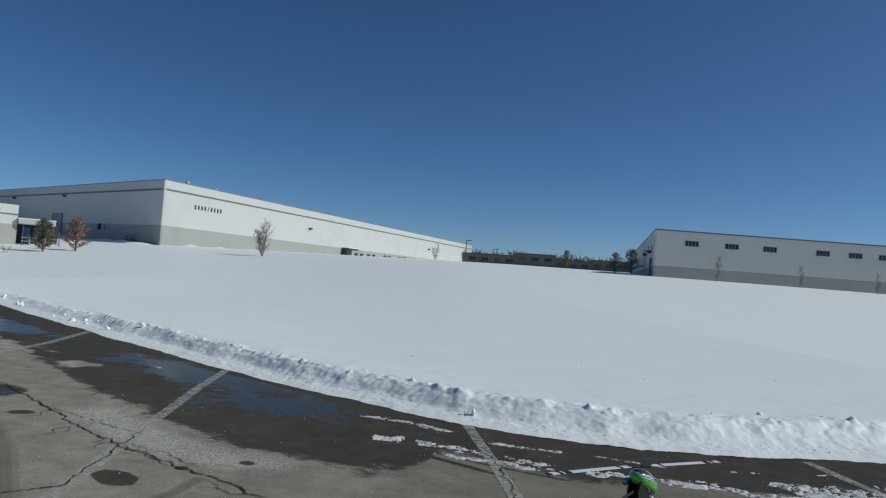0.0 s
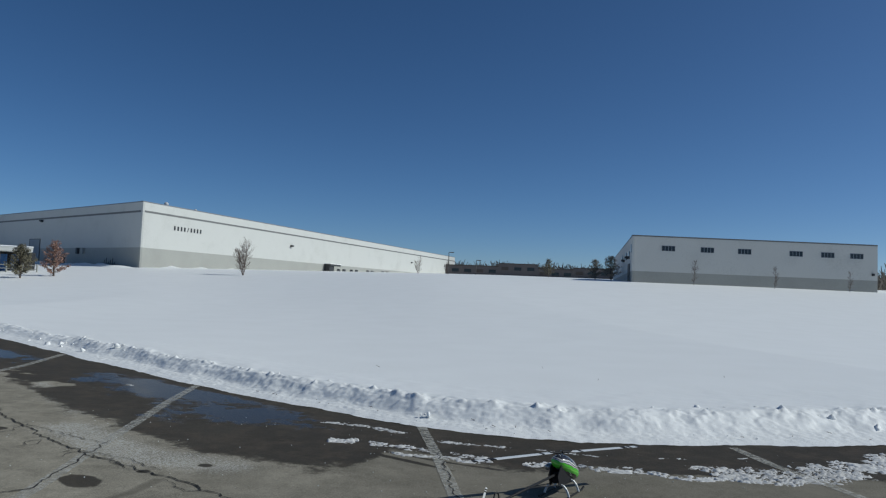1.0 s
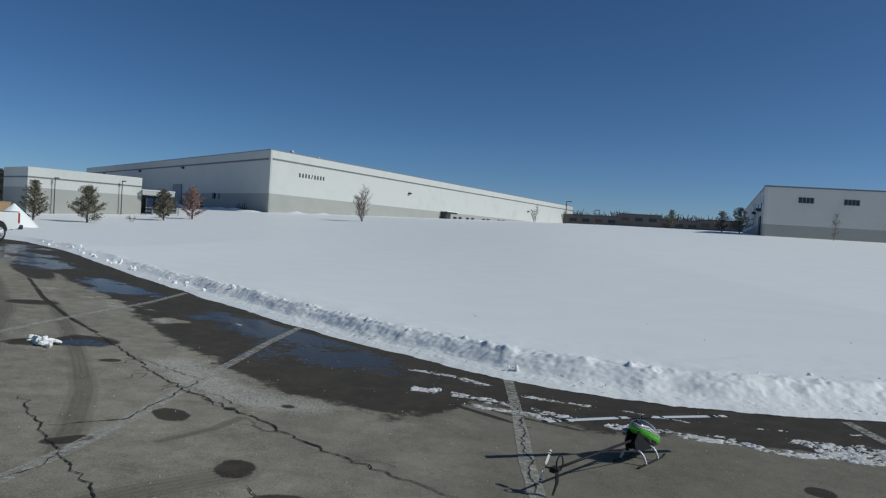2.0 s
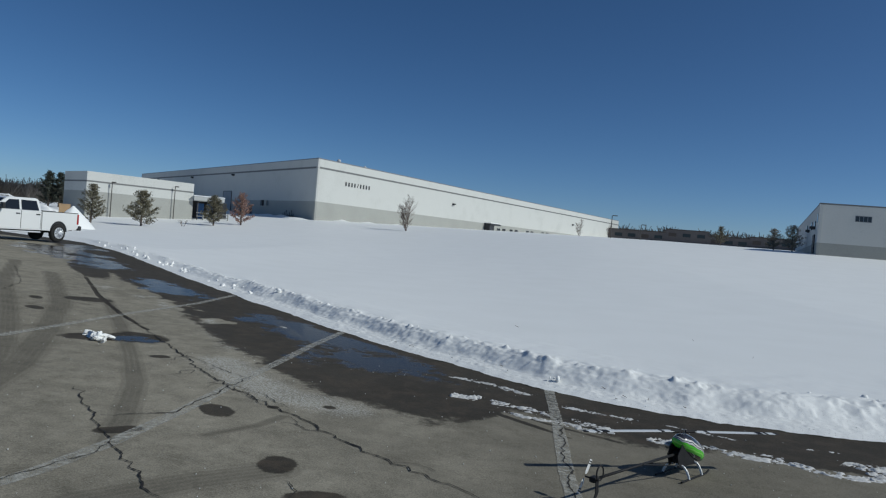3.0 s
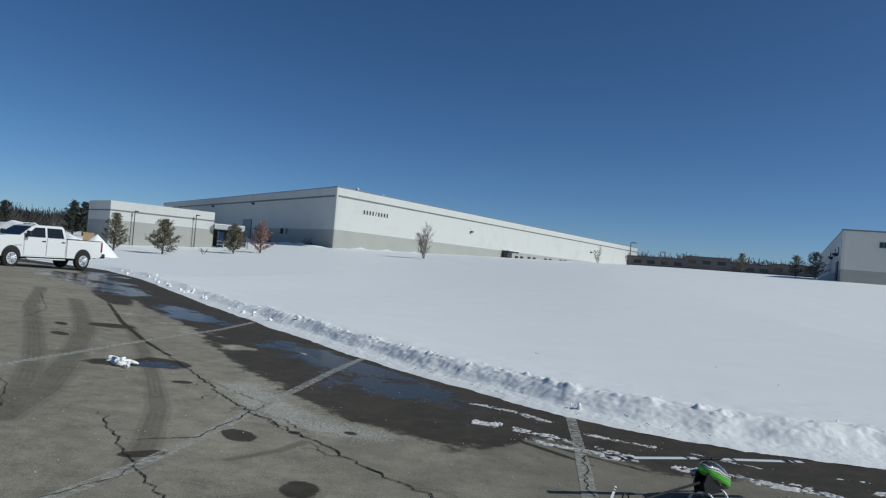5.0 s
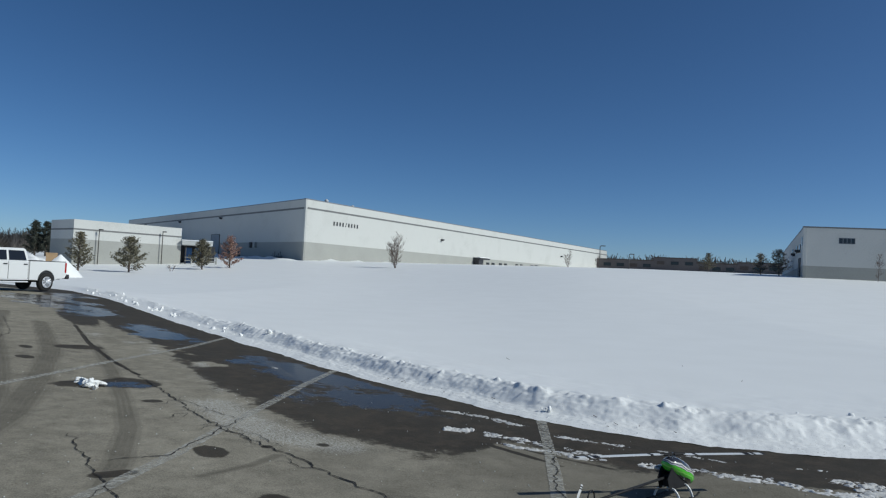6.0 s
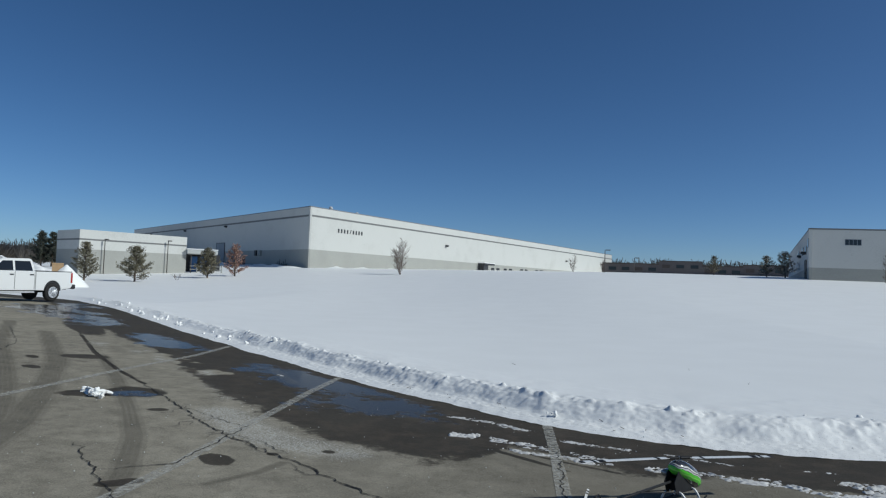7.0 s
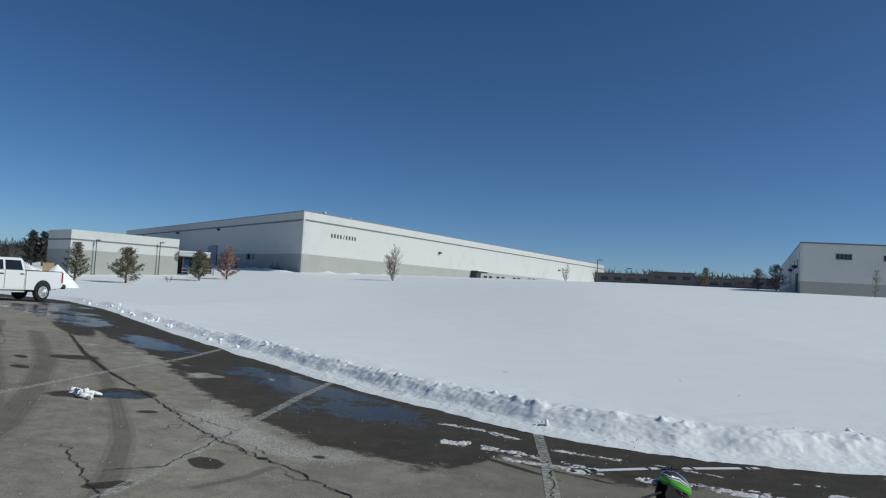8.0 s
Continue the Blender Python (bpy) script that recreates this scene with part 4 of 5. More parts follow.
def bare_tree(x, y, h, w, label, seed, name="bare_tree", category="tree", stems=5, group="", material=None, lean=0.18):
    rnd = random.Random(seed)
    z = field_at(x, y) - 0.1
    t = thing(name, pose(x, y, z), label, category, group)
    bt, bb = bmesh.new(), bmesh.new()

    def grow(p, d, L_, r, depth):
        q = p + d * L_
        tube(bt if depth == 0 else bb, p, q, r, r * 0.6, 5 if depth == 0 else 3, False)
        if depth >= (4 if stems < 10 else 5):
            return
        for k in range(3 if depth < 3 else 2):
            f = rnd.uniform(0.35, 1.0)
            nd = (d + Vector((rnd.gauss(0, 0.36), rnd.gauss(0, 0.36), rnd.uniform(0.05, 0.45)))).normalized()
            grow(p.lerp(q, f), nd, L_ * rnd.uniform(0.45, 0.72), r * 0.5, depth + 1)

    for k in range(stems):
        a = 6.283 * k / stems + rnd.random()
        d = Vector((math.cos(a) * lean * w / h * 3, math.sin(a) * lean * w / h * 3, 1)).normalized()
        grow(Vector((math.cos(a) * 0.05, math.sin(a) * 0.05, 0)), d, h * rnd.uniform(0.42, 0.55), h * 0.012, 0)
    part("trunk", bt, TWIG, t)
    part("crown", bb, material or TWIG, t)
    return t


def leader_tree(x, y, h, w, label, seed, leaders):
    """A bare upright tree: a few leaders, each feathered with rising branches and twigs."""
    rnd = random.Random(seed)
    t = thing("bare_tree", pose(x, y, field_at(x, y) - 0.1), label, "tree", "bare trees")
    bt, bb = bmesh.new(), bmesh.new()
    for k in range(leaders):
        a = 6.283 * k / leaders + 0.5
        hh = h * (1.0 if k == 0 else rnd.uniform(0.62, 0.8))
        spread = 0.12 * w if k == 0 else 0.45 * w
        p = Vector((math.cos(a) * 0.04, math.sin(a) * 0.04, 0))
        pts = [p + Vector((math.cos(a) * spread * f ** 0.7 + rnd.gauss(0, 0.03) * f, math.sin(a) * spread * f ** 0.7 + rnd.gauss(0, 0.03) * f, hh * f)) for f in (0, 0.2, 0.4, 0.6, 0.8, 1.0)]
        for i in range(5):
            tube(bt, pts[i], pts[i + 1], h * 0.011 * (1 - i * 0.18), h * 0.011 * (1 - (i + 1) * 0.18), 6, False)
        for j in range(48):
            f = rnd.uniform(0.08, 0.97)
            i = min(4, int(f * 5))
            q = pts[i].lerp(pts[i + 1], f * 5 - i)
            b = rnd.random() * 6.283
            L_ = w * 0.62 * (math.sin(math.pi * (0.15 + 0.75 * f)) ** 0.8) * rnd.uniform(0.5, 1.1)
            d = Vector((math.cos(b), math.sin(b), rnd.uniform(0.9, 1.7))).normalized()
            e = q + d * L_
            tube(bb, q, e, h * 0.0032, h * 0.0014, 4, False)
            for _ in range(7):
                g = rnd.uniform(0.3, 1.0)
                d2 = (d + Vector((rnd.gauss(0, 0.5), rnd.gauss(0, 0.5), rnd.gauss(0.15, 0.3)))).normalized()
                s = q.lerp(e, g)
                tube(bb, s, s + d2 * L_ * rnd.uniform(0.2, 0.5), h * 0.0024, h * 0.0012, 3, False)
    part("trunk", bt, TWIG, t)
    part("crown", bb, TWIG, t)
    return t


conifer(-42.0, 52.8, 3.6, 1.05, PINE, "sparse young pine in the snow before the white block", 3, 1.0, group="young pines")
conifer(-38.7, 55.2, 3.3, 1.4, PINE, "bushy young pine in the snow before the white block", 4, group="young pines")
conifer(-37.75, 66.0, 3.3, 1.35, PINE, "dull green young pine near the loading canopy", 5, group="young pines")
conifer(-37.4, 71.2, 3.7, 1.25, RUST, "rust-brown dead pine in the snow", 6, 1.0, group="young pines")
conifer(-75.7, 85.7, 5.3, 1.7, SPRUCE, "dark tall spruce beyond the lot", 7, name="spruce_tree", category="spruce", group="far spruces")
conifer(-74.7, 86.6, 5.2, 1.5, SPRUCE, "dark tall spruce beyond the lot", 8, name="spruce_tree", category="spruce", group="far spruces")
conifer(-103.0, 100.0, 5.2, 1.7, SPRUCE, "dark spruce rising from the thicket", 18, name="spruce_tree", category="spruce", group="far spruces")
conifer(27.3, 104.5, 3.2, 1.25, PINE_LIFTED, "open-crowned pine beside the white hall", 9, 1.0, group="pines by the hall")
conifer(28.6, 100.4, 3.7, 1.5, PINE_LIFTED, "broad pine against the white hall", 10, 0.3, group="pines by the hall")
conifer(33.6, 176.6, 4.8, 1.8, PINE, "open pine far across the snow", 11, 1.0, group="pines by the hall")
leader_tree(-20.9, 82.0, 4.3, 2.1, "leafless many-stemmed tree in the snow", 21, 3)
leader_tree(-0.2, 169.8, 4.2, 1.9, "small leafless tree by the far warehouse wall", 22, 2)
leader_tree(7.6, 189.6, 3.6, 1.6, "small leafless tree by the far warehouse corner", 23, 2)
leader_tree(31.8, 77.6, 3.0, 1.1, "slim leafless sapling before the white hall", 24, 1)
leader_tree(41.3, 77.6, 2.6, 1.0, "small leafless sapling with brown tips before the hall", 25, 1)
leader_tree(50.2, 77.6, 2.4, 0.9, "slim leafless sapling before the white hall", 26, 1)
bare_tree(-37.9, 60.6, 0.95, 0.9, "small leafless shrub poking from the snow", 27, "shrub", "shrub", 8)


def street_lamp(x, y, h, label):
    t = thing("street_lamp", pose(x, y, field_at(x, y) - 0.2), label, "lamp post", "lot lamps")
    bm = bmesh.new()
    tube(bm, (0, 0, 0), (0, 0, h), 0.13, 0.09, 10)
    part("pole", bm, POLE, t)
    bm = bmesh.new()
    cube(bm, (1.3, 0.4, 0.22), (0.75, 0, h), bevel=0.06)
    part("lamp_head", bm, POLE, t)


street_lamp(7.8, 184.6, 6.1, "dark square-headed lamp post by the warehouse corner")
street_lamp(16.5, 199.1, 4.4, "dark lamp post far across the snow")


# ---------------------------------------------------------------- snow heaps behind the lot
def heap(x, y, rx, ry, h, seed, rough=0.7, label="ploughed heap of snow beyond the lot", name="snow_heap", group="snow heaps"):
    n = 40
    u, v = np.meshgrid(np.linspace(-1, 1, n), np.linspace(-1, 1, n))
    rr = np.hypot(u, v)
    X, Y = u * rx, v * ry
    H = np.clip(1 - rr, 0, 1) ** 0.9 * h * (1 + rough * (fbm(u * 2.2 + seed, v * 2.2, 4, seed) - 0.5)) + (fbm(u * 9, v * 9, 3, seed) - 0.5) * 0.17 * rough * h - 0.25
    ob = grid_mesh(name, X, Y, H, SNOW, {"grit": np.full(X.shape, 0.3)})
    ob.matrix_basis = pose(x, y, max(field_at(x, y), lot_at(x, y)) - 0.1)
    return tagged(ob, label, name.replace("_", " "), group)


heap(-34.9, 35.4, 4.2, 3.0, 2.85, 3)
heap(-37.5, 33.6, 3.4, 2.6, 2.0, 4)
heap(-34.05, 41.17, 1.7, 1.7, 1.95, 5, 0.25)
heap(-40.0, 45.0, 3.5, 2.0, 2.0, 6)
for _k, _s in enumerate((1.0, 6.5, 12.0, 17.5, 24.0, 31.0)):
    _m = on_wall(*WL, WL_LEN - _s, 0, 2.6)
    heap(_m.translation.x, _m.translation.y, 3.6, 2.2, 0.75 + 0.12 * (_k % 3), 11 + _k, 0.6, "low drift of ploughed snow at the warehouse wall", "snow_drift", "drifts at the warehouse")
for _k, _s in enumerate((4.0, 11.0, 19.0)):
    _m = on_wall(*WR, _s, 0, 2.4)
    heap(_m.translation.x, _m.translation.y, 3.0, 3.6, 0.7 - 0.12 * _k, 21 + _k, 0.5, "low drift of ploughed snow at the warehouse wall", "snow_drift", "drifts at the warehouse")


# ---------------------------------------------------------------- pickup truck
TRUCK_WHITE = mat("white truck paint", (0.74, 0.74, 0.72), 0.28, 0, 0.5)
TRUCK_WHITE.node_tree.nodes["Principled BSDF"].inputs["Coat Weight"].default_value = 0.6
CHROME = mat("chrome", (0.6, 0.61, 0.63), 0.48, 0.5)
RUBBER = grain("tyre rubber", [(0.012, 0.012, 0.012), (0.03, 0.028, 0.026)], 9, 60, 0.85, 0.2)
TRIM = grain("black trim", [(0.015, 0.015, 0.016), (0.03, 0.03, 0.032)], 6, 40, 0.5, 0)
CAR_GLASS = mat("tinted car glass", (0.012, 0.015, 0.02), 0.04, 0, 0.5)
RED_LENS = mat("red lamp lens", (0.35, 0.012, 0.012), 0.15, 0, 0.5)
CLEAR_LENS = mat("clear lamp lens", (0.6, 0.62, 0.65), 0.08, 0.3, 0.6)
TK = 0.88


def side_poly(bm, pts, y0, y1, bevel=0.03):
    """A profile in x, z drawn out from y0 to y1."""
    loft(bm, [[(x, y0, z) for x, z in pts], [(x, y1, z) for x, z in pts]])
    bmesh.ops.recalc_face_normals(bm, faces=bm.faces)
    if bevel:
        es = [e for e in bm.edges if abs(e.verts[0].co.y - e.verts[1].co.y) < 1e-5]
        bmesh.ops.bevel(bm, geom=es, offset=bevel, segments=2, affect='EDGES', profile=0.6)
    return bm


def arch(cx, cz, r, a0, a1, n=12):
    return [(cx + r * math.cos(radians(a0 + (a1 - a0) * i / n)), cz + r * math.sin(radians(a0 + (a1 - a0) * i / n))) for i in range(n + 1)]


def truck_wheel(t, x, y, side):
    bm = bmesh.new()
    w = 0.13
    lathe(bm, [(0.24, -w), (0.36, -w * 1.02), (0.405, -w * 0.8), (0.415, -w * 0.4), (0.415, w * 0.4), (0.405, w * 0.8), (0.36, w * 1.02), (0.24, w)], 'Y', 36)
    for k in range(36):
        a = 2 * math.pi * k / 36
        cube(bm, (0.03, w * 1.5, 0.02), (0.414 * math.cos(a), 0, 0.414 * math.sin(a)), (0, -math.degrees(a) + 90, 0))
    wheel = part("tyre", placed(placed(bm, Matrix.Translation((x, y, 0.41))), Matrix.Scale(TK, 4)), RUBBER, t, "black all-terrain tyre")
    bm = bmesh.new()
    o = side * 0.135
    lathe(bm, [(0.25, o - 0.02), (0.262, o + 0.045 * side), (0.235, o + 0.05 * side), (0.22, o)], 'Y', 32)
    for k in range(5):
        a = 2 * math.pi * k / 5 + 0.3
        p = Vector((math.cos(a), 0, math.sin(a)))
        q = Vector((-math.sin(a), 0, math.cos(a)))
        for s in (-1, 1):
            tube(bm, Vector((0, o + 0.04 * side, 0)) + p * 0.05 + q * 0.025 * s, Vector((0, o + 0.03 * side, 0)) + p * 0.235 + q * 0.055 * s, 0.022, 0.026, 6)
    lathe(bm, [(0.075, o), (0.075, o + 0.06 * side), (0.05, o + 0.075 * side)], 'Y', 16)
    part("rim", placed(placed(bm, Matrix.Translation((x, y, 0.41))), Matrix.Scale(TK, 4)), CHROME, wheel, "polished five-spoke rim")
    # added dark disc: the shade behind the rim, put in as colour
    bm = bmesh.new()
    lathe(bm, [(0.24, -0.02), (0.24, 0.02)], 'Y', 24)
    part("wheel_shade", placed(placed(bm, Matrix.Translation((x, y + side * 0.02, 0.41))), Matrix.Scale(TK, 4)), TRIM, wheel, "dark disc for the shade behind the rim")


def build_truck():
    t = thing("pickup_truck", pose(-20.62, 22.02, lot_at(-20.0, 21.9) + 0.01, 0, 0, -105) @ Matrix.Diagonal((0.81, 0.86, 0.95, 1.0)), "white crew-cab pickup truck parked on the wet lot edge", "pickup truck")
    S_ = Matrix.Scale(TK, 4)

    def P(name, bm, m, parent=t, label="", sm=False):
        return part(name, placed(bm, S_), m, parent, label, sm)

    bm = bmesh.new()
    side_poly(bm, [(1.36, 0.48), (1.44, 0.5)] + arch(1.95, 0.48, 0.485, 180, 0) + [(2.55, 0.52), (2.72, 0.6), (2.75, 0.9), (2.72, 1.28), (2.6, 1.37), (2.2, 1.42), (1.36, 1.45)], -0.98, 0.98, bevel=0.035)
    P("front_clip", bm, TRUCK_WHITE, t, "white hood and front fenders")
    bm = bmesh.new()
    side_poly(bm, [(-0.96, 0.5), (1.355, 0.5), (1.355, 1.38), (-0.96, 1.38)], -0.985, 0.985, bevel=0.03)
    P("cab_body", bm, TRUCK_WHITE)
    bm = bmesh.new()
    side_poly(bm, [(-0.99, 0.5), (-0.99, 1.37), (-3.08, 1.37), (-3.12, 1.3), (-3.1, 0.72), (-3.0, 0.6), (-2.52, 0.55)] + arch(-1.95, 0.48, 0.485, 180, 0) + [(-1.4, 0.5)], -0.985, 0.985, bevel=0.025)
    bed = P("bed", bm, TRUCK_WHITE, t, "white cargo bed")
    bm = bmesh.new()
    for y in (-0.95, 0.95):
        cube(bm, (2.08, 0.07, 0.035), (-2.03, y, 1.385), bevel=0.01)
    # dark sheet added over the solid bed for its open, shaded inside
    cube(bm, (1.95, 1.7, 0.02), (-2.0, 0, 1.376))
    P("bed_rail", bm, TRIM, bed, "black bed rail cap with a dark sheet for the bed's shaded inside")
    # greenhouse
    bm = bmesh.new()
    sec = [[(1.62, -0.93, 1.37), (-0.97, -0.93, 1.37), (-0.97, 0.93, 1.37), (1.62, 0.93, 1.37)],
           [(0.86, -0.8, 1.86), (-0.86, -0.82, 1.88), (-0.86, 0.82, 1.88), (0.86, 0.8, 1.86)],
           [(0.66, -0.7, 1.93), (-0.78, -0.74, 1.95), (-0.78, 0.74, 1.95), (0.66, 0.7, 1.93)]]
    loft(bm, sec)
    bmesh.ops.recalc_face_normals(bm, faces=bm.faces)
    bmesh.ops.bevel(bm, geom=list(bm.edges), offset=0.03, segments=2, affect='EDGES')
    cab = P("cab_roof", bm, TRUCK_WHITE, t, "white cab roof")
    # glass, a little proud of the pillars
    for s in (-1, 1):
        for name, q in (("front_window", [(1.28, 1.4), (0.72, 1.82), (0.22, 1.83), (0.22, 1.4)]), ("rear_window", [(0.1, 1.4), (0.1, 1.83), (-0.72, 1.83), (-0.82, 1.4)])):
            bm = bmesh.new()
            f = lambda x, z, o: (x, s * (0.935 - (z - 1.37) * 0.26 + o), z)
            loft(bm, [[f(x, z, -0.02) for x, z in q], [f(x, z, 0.014) for x, z in q]])
            bmesh.ops.recalc_face_normals(bm, faces=bm.faces)
            P(name, bm, CAR_GLASS, cab, "dark tinted side glass")
        for name, x0, x1 in (("front_door", 0.17, 1.32), ("rear_door", -0.9, 0.145)):
            bm = bmesh.new()
            cube(bm, (x1 - x0, 0.02, 0.8), ((x0 + x1) / 2, s * 0.987, 0.955), bevel=0.008)
            d = P(name, bm, TRUCK_WHITE)
            bm = bmesh.new()
            cube(bm, (0.2, 0.04, 0.05), (x0 + 0.16, s * 1.01, 1.22), bevel=0.012)
            P("door_handle", bm, TRIM, d, "black door handle")
            bm = bmesh.new()
            cube(bm, (0.012, 0.01, 0.8), (x0 - 0.012, s * 0.988, 0.955))
            P("door_gap", bm, TRIM, d)
        bm = bmesh.new()
        cube(bm, (0.16, 0.26, 0.26), (1.22, s * 1.13, 1.53), bevel=0.04)
        cube(bm, (0.08, 0.12, 0.06), (1.24, s * 1.0, 1.415))
        P("side_mirror", bm, TRIM, t, "black side mirror")
        bm = bmesh.new()
        cube(bm, (2.1, 0.14, 0.06), (0.15, s * 1.0, 0.42), bevel=0.02)
        P("running_board", bm, CHROME, t, "bright running board")
        bm = bmesh.new()
        cube(bm, (0.12, 0.2, 0.5), (-3.06, s * 0.9, 1.1), bevel=0.03)
        P("tail_lamp", bm, RED_LENS, t, "red tail lamp")
        bm = bmesh.new()
        cube(bm, (0.16, 0.44, 0.2), (2.66, s * 0.74, 1.14), bevel=0.03)
        cube(bm, (0.12, 0.4, 0.12), (2.69, s * 0.74, 0.93), bevel=0.03)
        P("headlamp", bm, CLEAR_LENS, t, "clear headlamp")
        for x in (-1.95, 1.95):
            bm = bmesh.new()
            side_poly(bm, arch(x, 0.48, 0.48, 180, 0), s * 0.3, s * 0.93, bevel=0)
            P("wheel_well", bm, TRIM, t, "dark wheel well")
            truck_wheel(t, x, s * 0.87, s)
    bm = bmesh.new()
    loft(bm, [[(1.58, -0.84, 1.41), (0.9, -0.72, 1.85), (0.9, 0.72, 1.85), (1.58, 0.84, 1.41)], [(1.61, -0.84, 1.415), (0.93, -0.72, 1.86), (0.93, 0.72, 1.86), (1.61, 0.84, 1.415)]])
    bmesh.ops.recalc_face_normals(bm, faces=bm.faces)
    P("windshield", bm, CAR_GLASS, cab, "dark windshield")
    bm = bmesh.new()
    cube(bm, (0.05, 1.3, 0.3), (-0.925, 0, 1.65), (0, -14, 0), bevel=0.01)
    P("back_glass", bm, CAR_GLASS, cab)
    bm = bmesh.new()
    cube(bm, (0.1, 1.15, 0.45), (2.72, 0, 1.08), bevel=0.03)
    for z in (0.95, 1.08, 1.21):
        cube(bm, (0.06, 1.2, 0.045), (2.77, 0, z), bevel=0.01)
    P("grille", bm, TRIM, t, "dark grille with bars")
    bm = bmesh.new()
    cube(bm, (0.3, 1.98, 0.3), (2.74, 0, 0.66), bevel=0.06)
    P("front_bumper", bm, CHROME, t, "chrome front bumper")
    bm = bmesh.new()
    cube(bm, (0.26, 1.96, 0.22), (-3.2, 0, 0.68), bevel=0.05)
    cube(bm, (0.2, 0.08, 0.08), (-3.34, 0, 0.55))
    P("rear_bumper", bm, TRIM, t, "dark rear bumper with hitch")
    bm = bmesh.new()
    cube(bm, (5.2, 0.9, 0.22), (-0.1, 0, 0.5))
    P("chassis", bm, TRIM, t, "dark chassis")
    for y in (-0.35, 0, 0.35):
        bm = bmesh.new()
        cube(bm, (0.12, 0.16, 0.035), (0.55, y, 1.965), bevel=0.012)
        P("roof_marker", bm, TRIM, cab)
    bm = bmesh.new()
    cube(bm, (0.35, 0.006, 0.07), (1.62, 0.985, 1.0))
    P("badge", bm, CHROME, t, "small plain badge")


build_truck()


# ---------------------------------------------------------------- model helicopter
def canopy_material():
    m = mat("painted canopy", (0.5, 0.5, 0.5), 0.22, 0, 0.5)
    m.node_tree.nodes["Principled BSDF"].inputs["Coat Weight"].default_value = 0.7
    nt, b = nodes(m)
    N, L = nt.nodes.new, nt.links.new
    tc, sp, ns = N("ShaderNodeTexCoord"), N("ShaderNodeSeparateXYZ"), N("ShaderNodeTexNoise")
    L(tc.outputs["Object"], sp.inputs[0])
    ns.inputs["Scale"].default_value, ns.inputs["Detail"].default_value = 7, 1
    L(tc.outputs["Object"], ns.inputs["Vector"])

    def math_(op, a, bb, c=None):
        n = N("ShaderNodeMath")
        n.operation = op
        for i, v in enumerate((a, bb, c)):
            if v is None:
                continue
            if isinstance(v, (int, float)):
                n.inputs[i].default_value = v
            else:
                L(v, n.inputs[i])
        return n.outputs[0]

    h = math_('MULTIPLY_ADD', sp.outputs["X"], 0.5, sp.outputs["Z"])
    h = math_('MULTIPLY_ADD', ns.outputs["Fac"], 0.09, h)
    u = math_('MULTIPLY_ADD', h, 4.5, -0.9)
    r = N("ShaderNodeValToRGB")
    cr = r.color_ramp
    cr.interpolation = 'CONSTANT'
    # the lighter green stop is a highlight put into the paint
    stops = [(0.0, (0.012, 0.014, 0.012)), (0.4, (0.14, 0.66, 0.05)), (0.54, (0.3, 0.8, 0.12)), (0.59, (0.14, 0.66, 0.05)), (0.71, (0.02, 0.03, 0.02)), (0.73, (0.55, 0.55, 0.54)), (0.79, (0.04, 0.04, 0.045)), (0.83, (0.62, 0.6, 0.56)), (0.9, (0.03, 0.03, 0.035))]
    cr.elements[0].position, cr.elements[0].color = stops[0][0], (*stops[0][1], 1)
    cr.elements[1].position, cr.elements[1].color = stops[-1][0], (*stops[-1][1], 1)
    for p, c in stops[1:-1]:
        cr.elements.new(p).color = (*c, 1)
    L(u, r.inputs[0])
    # blue nose top
    f = math_('MULTIPLY_ADD', sp.outputs["Z"], 1.25, sp.outputs["X"])
    g = math_('GREATER_THAN', f, 0.535)
    mix = N("ShaderNodeMix")
    mix.data_type = 'RGBA'
    L(g, mix.inputs[0])
    L(r.outputs[0], mix.inputs[6])
    mix.inputs[7].default_value = (0.03, 0.1, 0.42, 1)
    L(mix.outputs[2], b.inputs["Base Color"])
    return m


def blade(bm, root, tip, chord, thick, axis, z):
    """A flat airfoil along axis (a unit vector in plan)."""
    ax = Vector((axis[0], axis[1], 0))
    ch = Vector((-axis[1], axis[0], 0))
    secs = []
    for r in (root, root + 0.03, tip - 0.02, tip):
        c = chord * (0.6 if r == root else 0.85 if r == tip else 1)
        p = ax * r + Vector((0, 0, z - 0.012 * (r / max(tip, 0.01)) ** 2))
        secs.append([p + ch * c * 0.35, p + ch * c * 0.15 + Vector((0, 0, thick)), p - ch * c * 0.65, p + ch * c * 0.15 - Vector((0, 0, thick))])
    loft(bm, secs)
    bmesh.ops.recalc_face_normals(bm, faces=bm.faces)


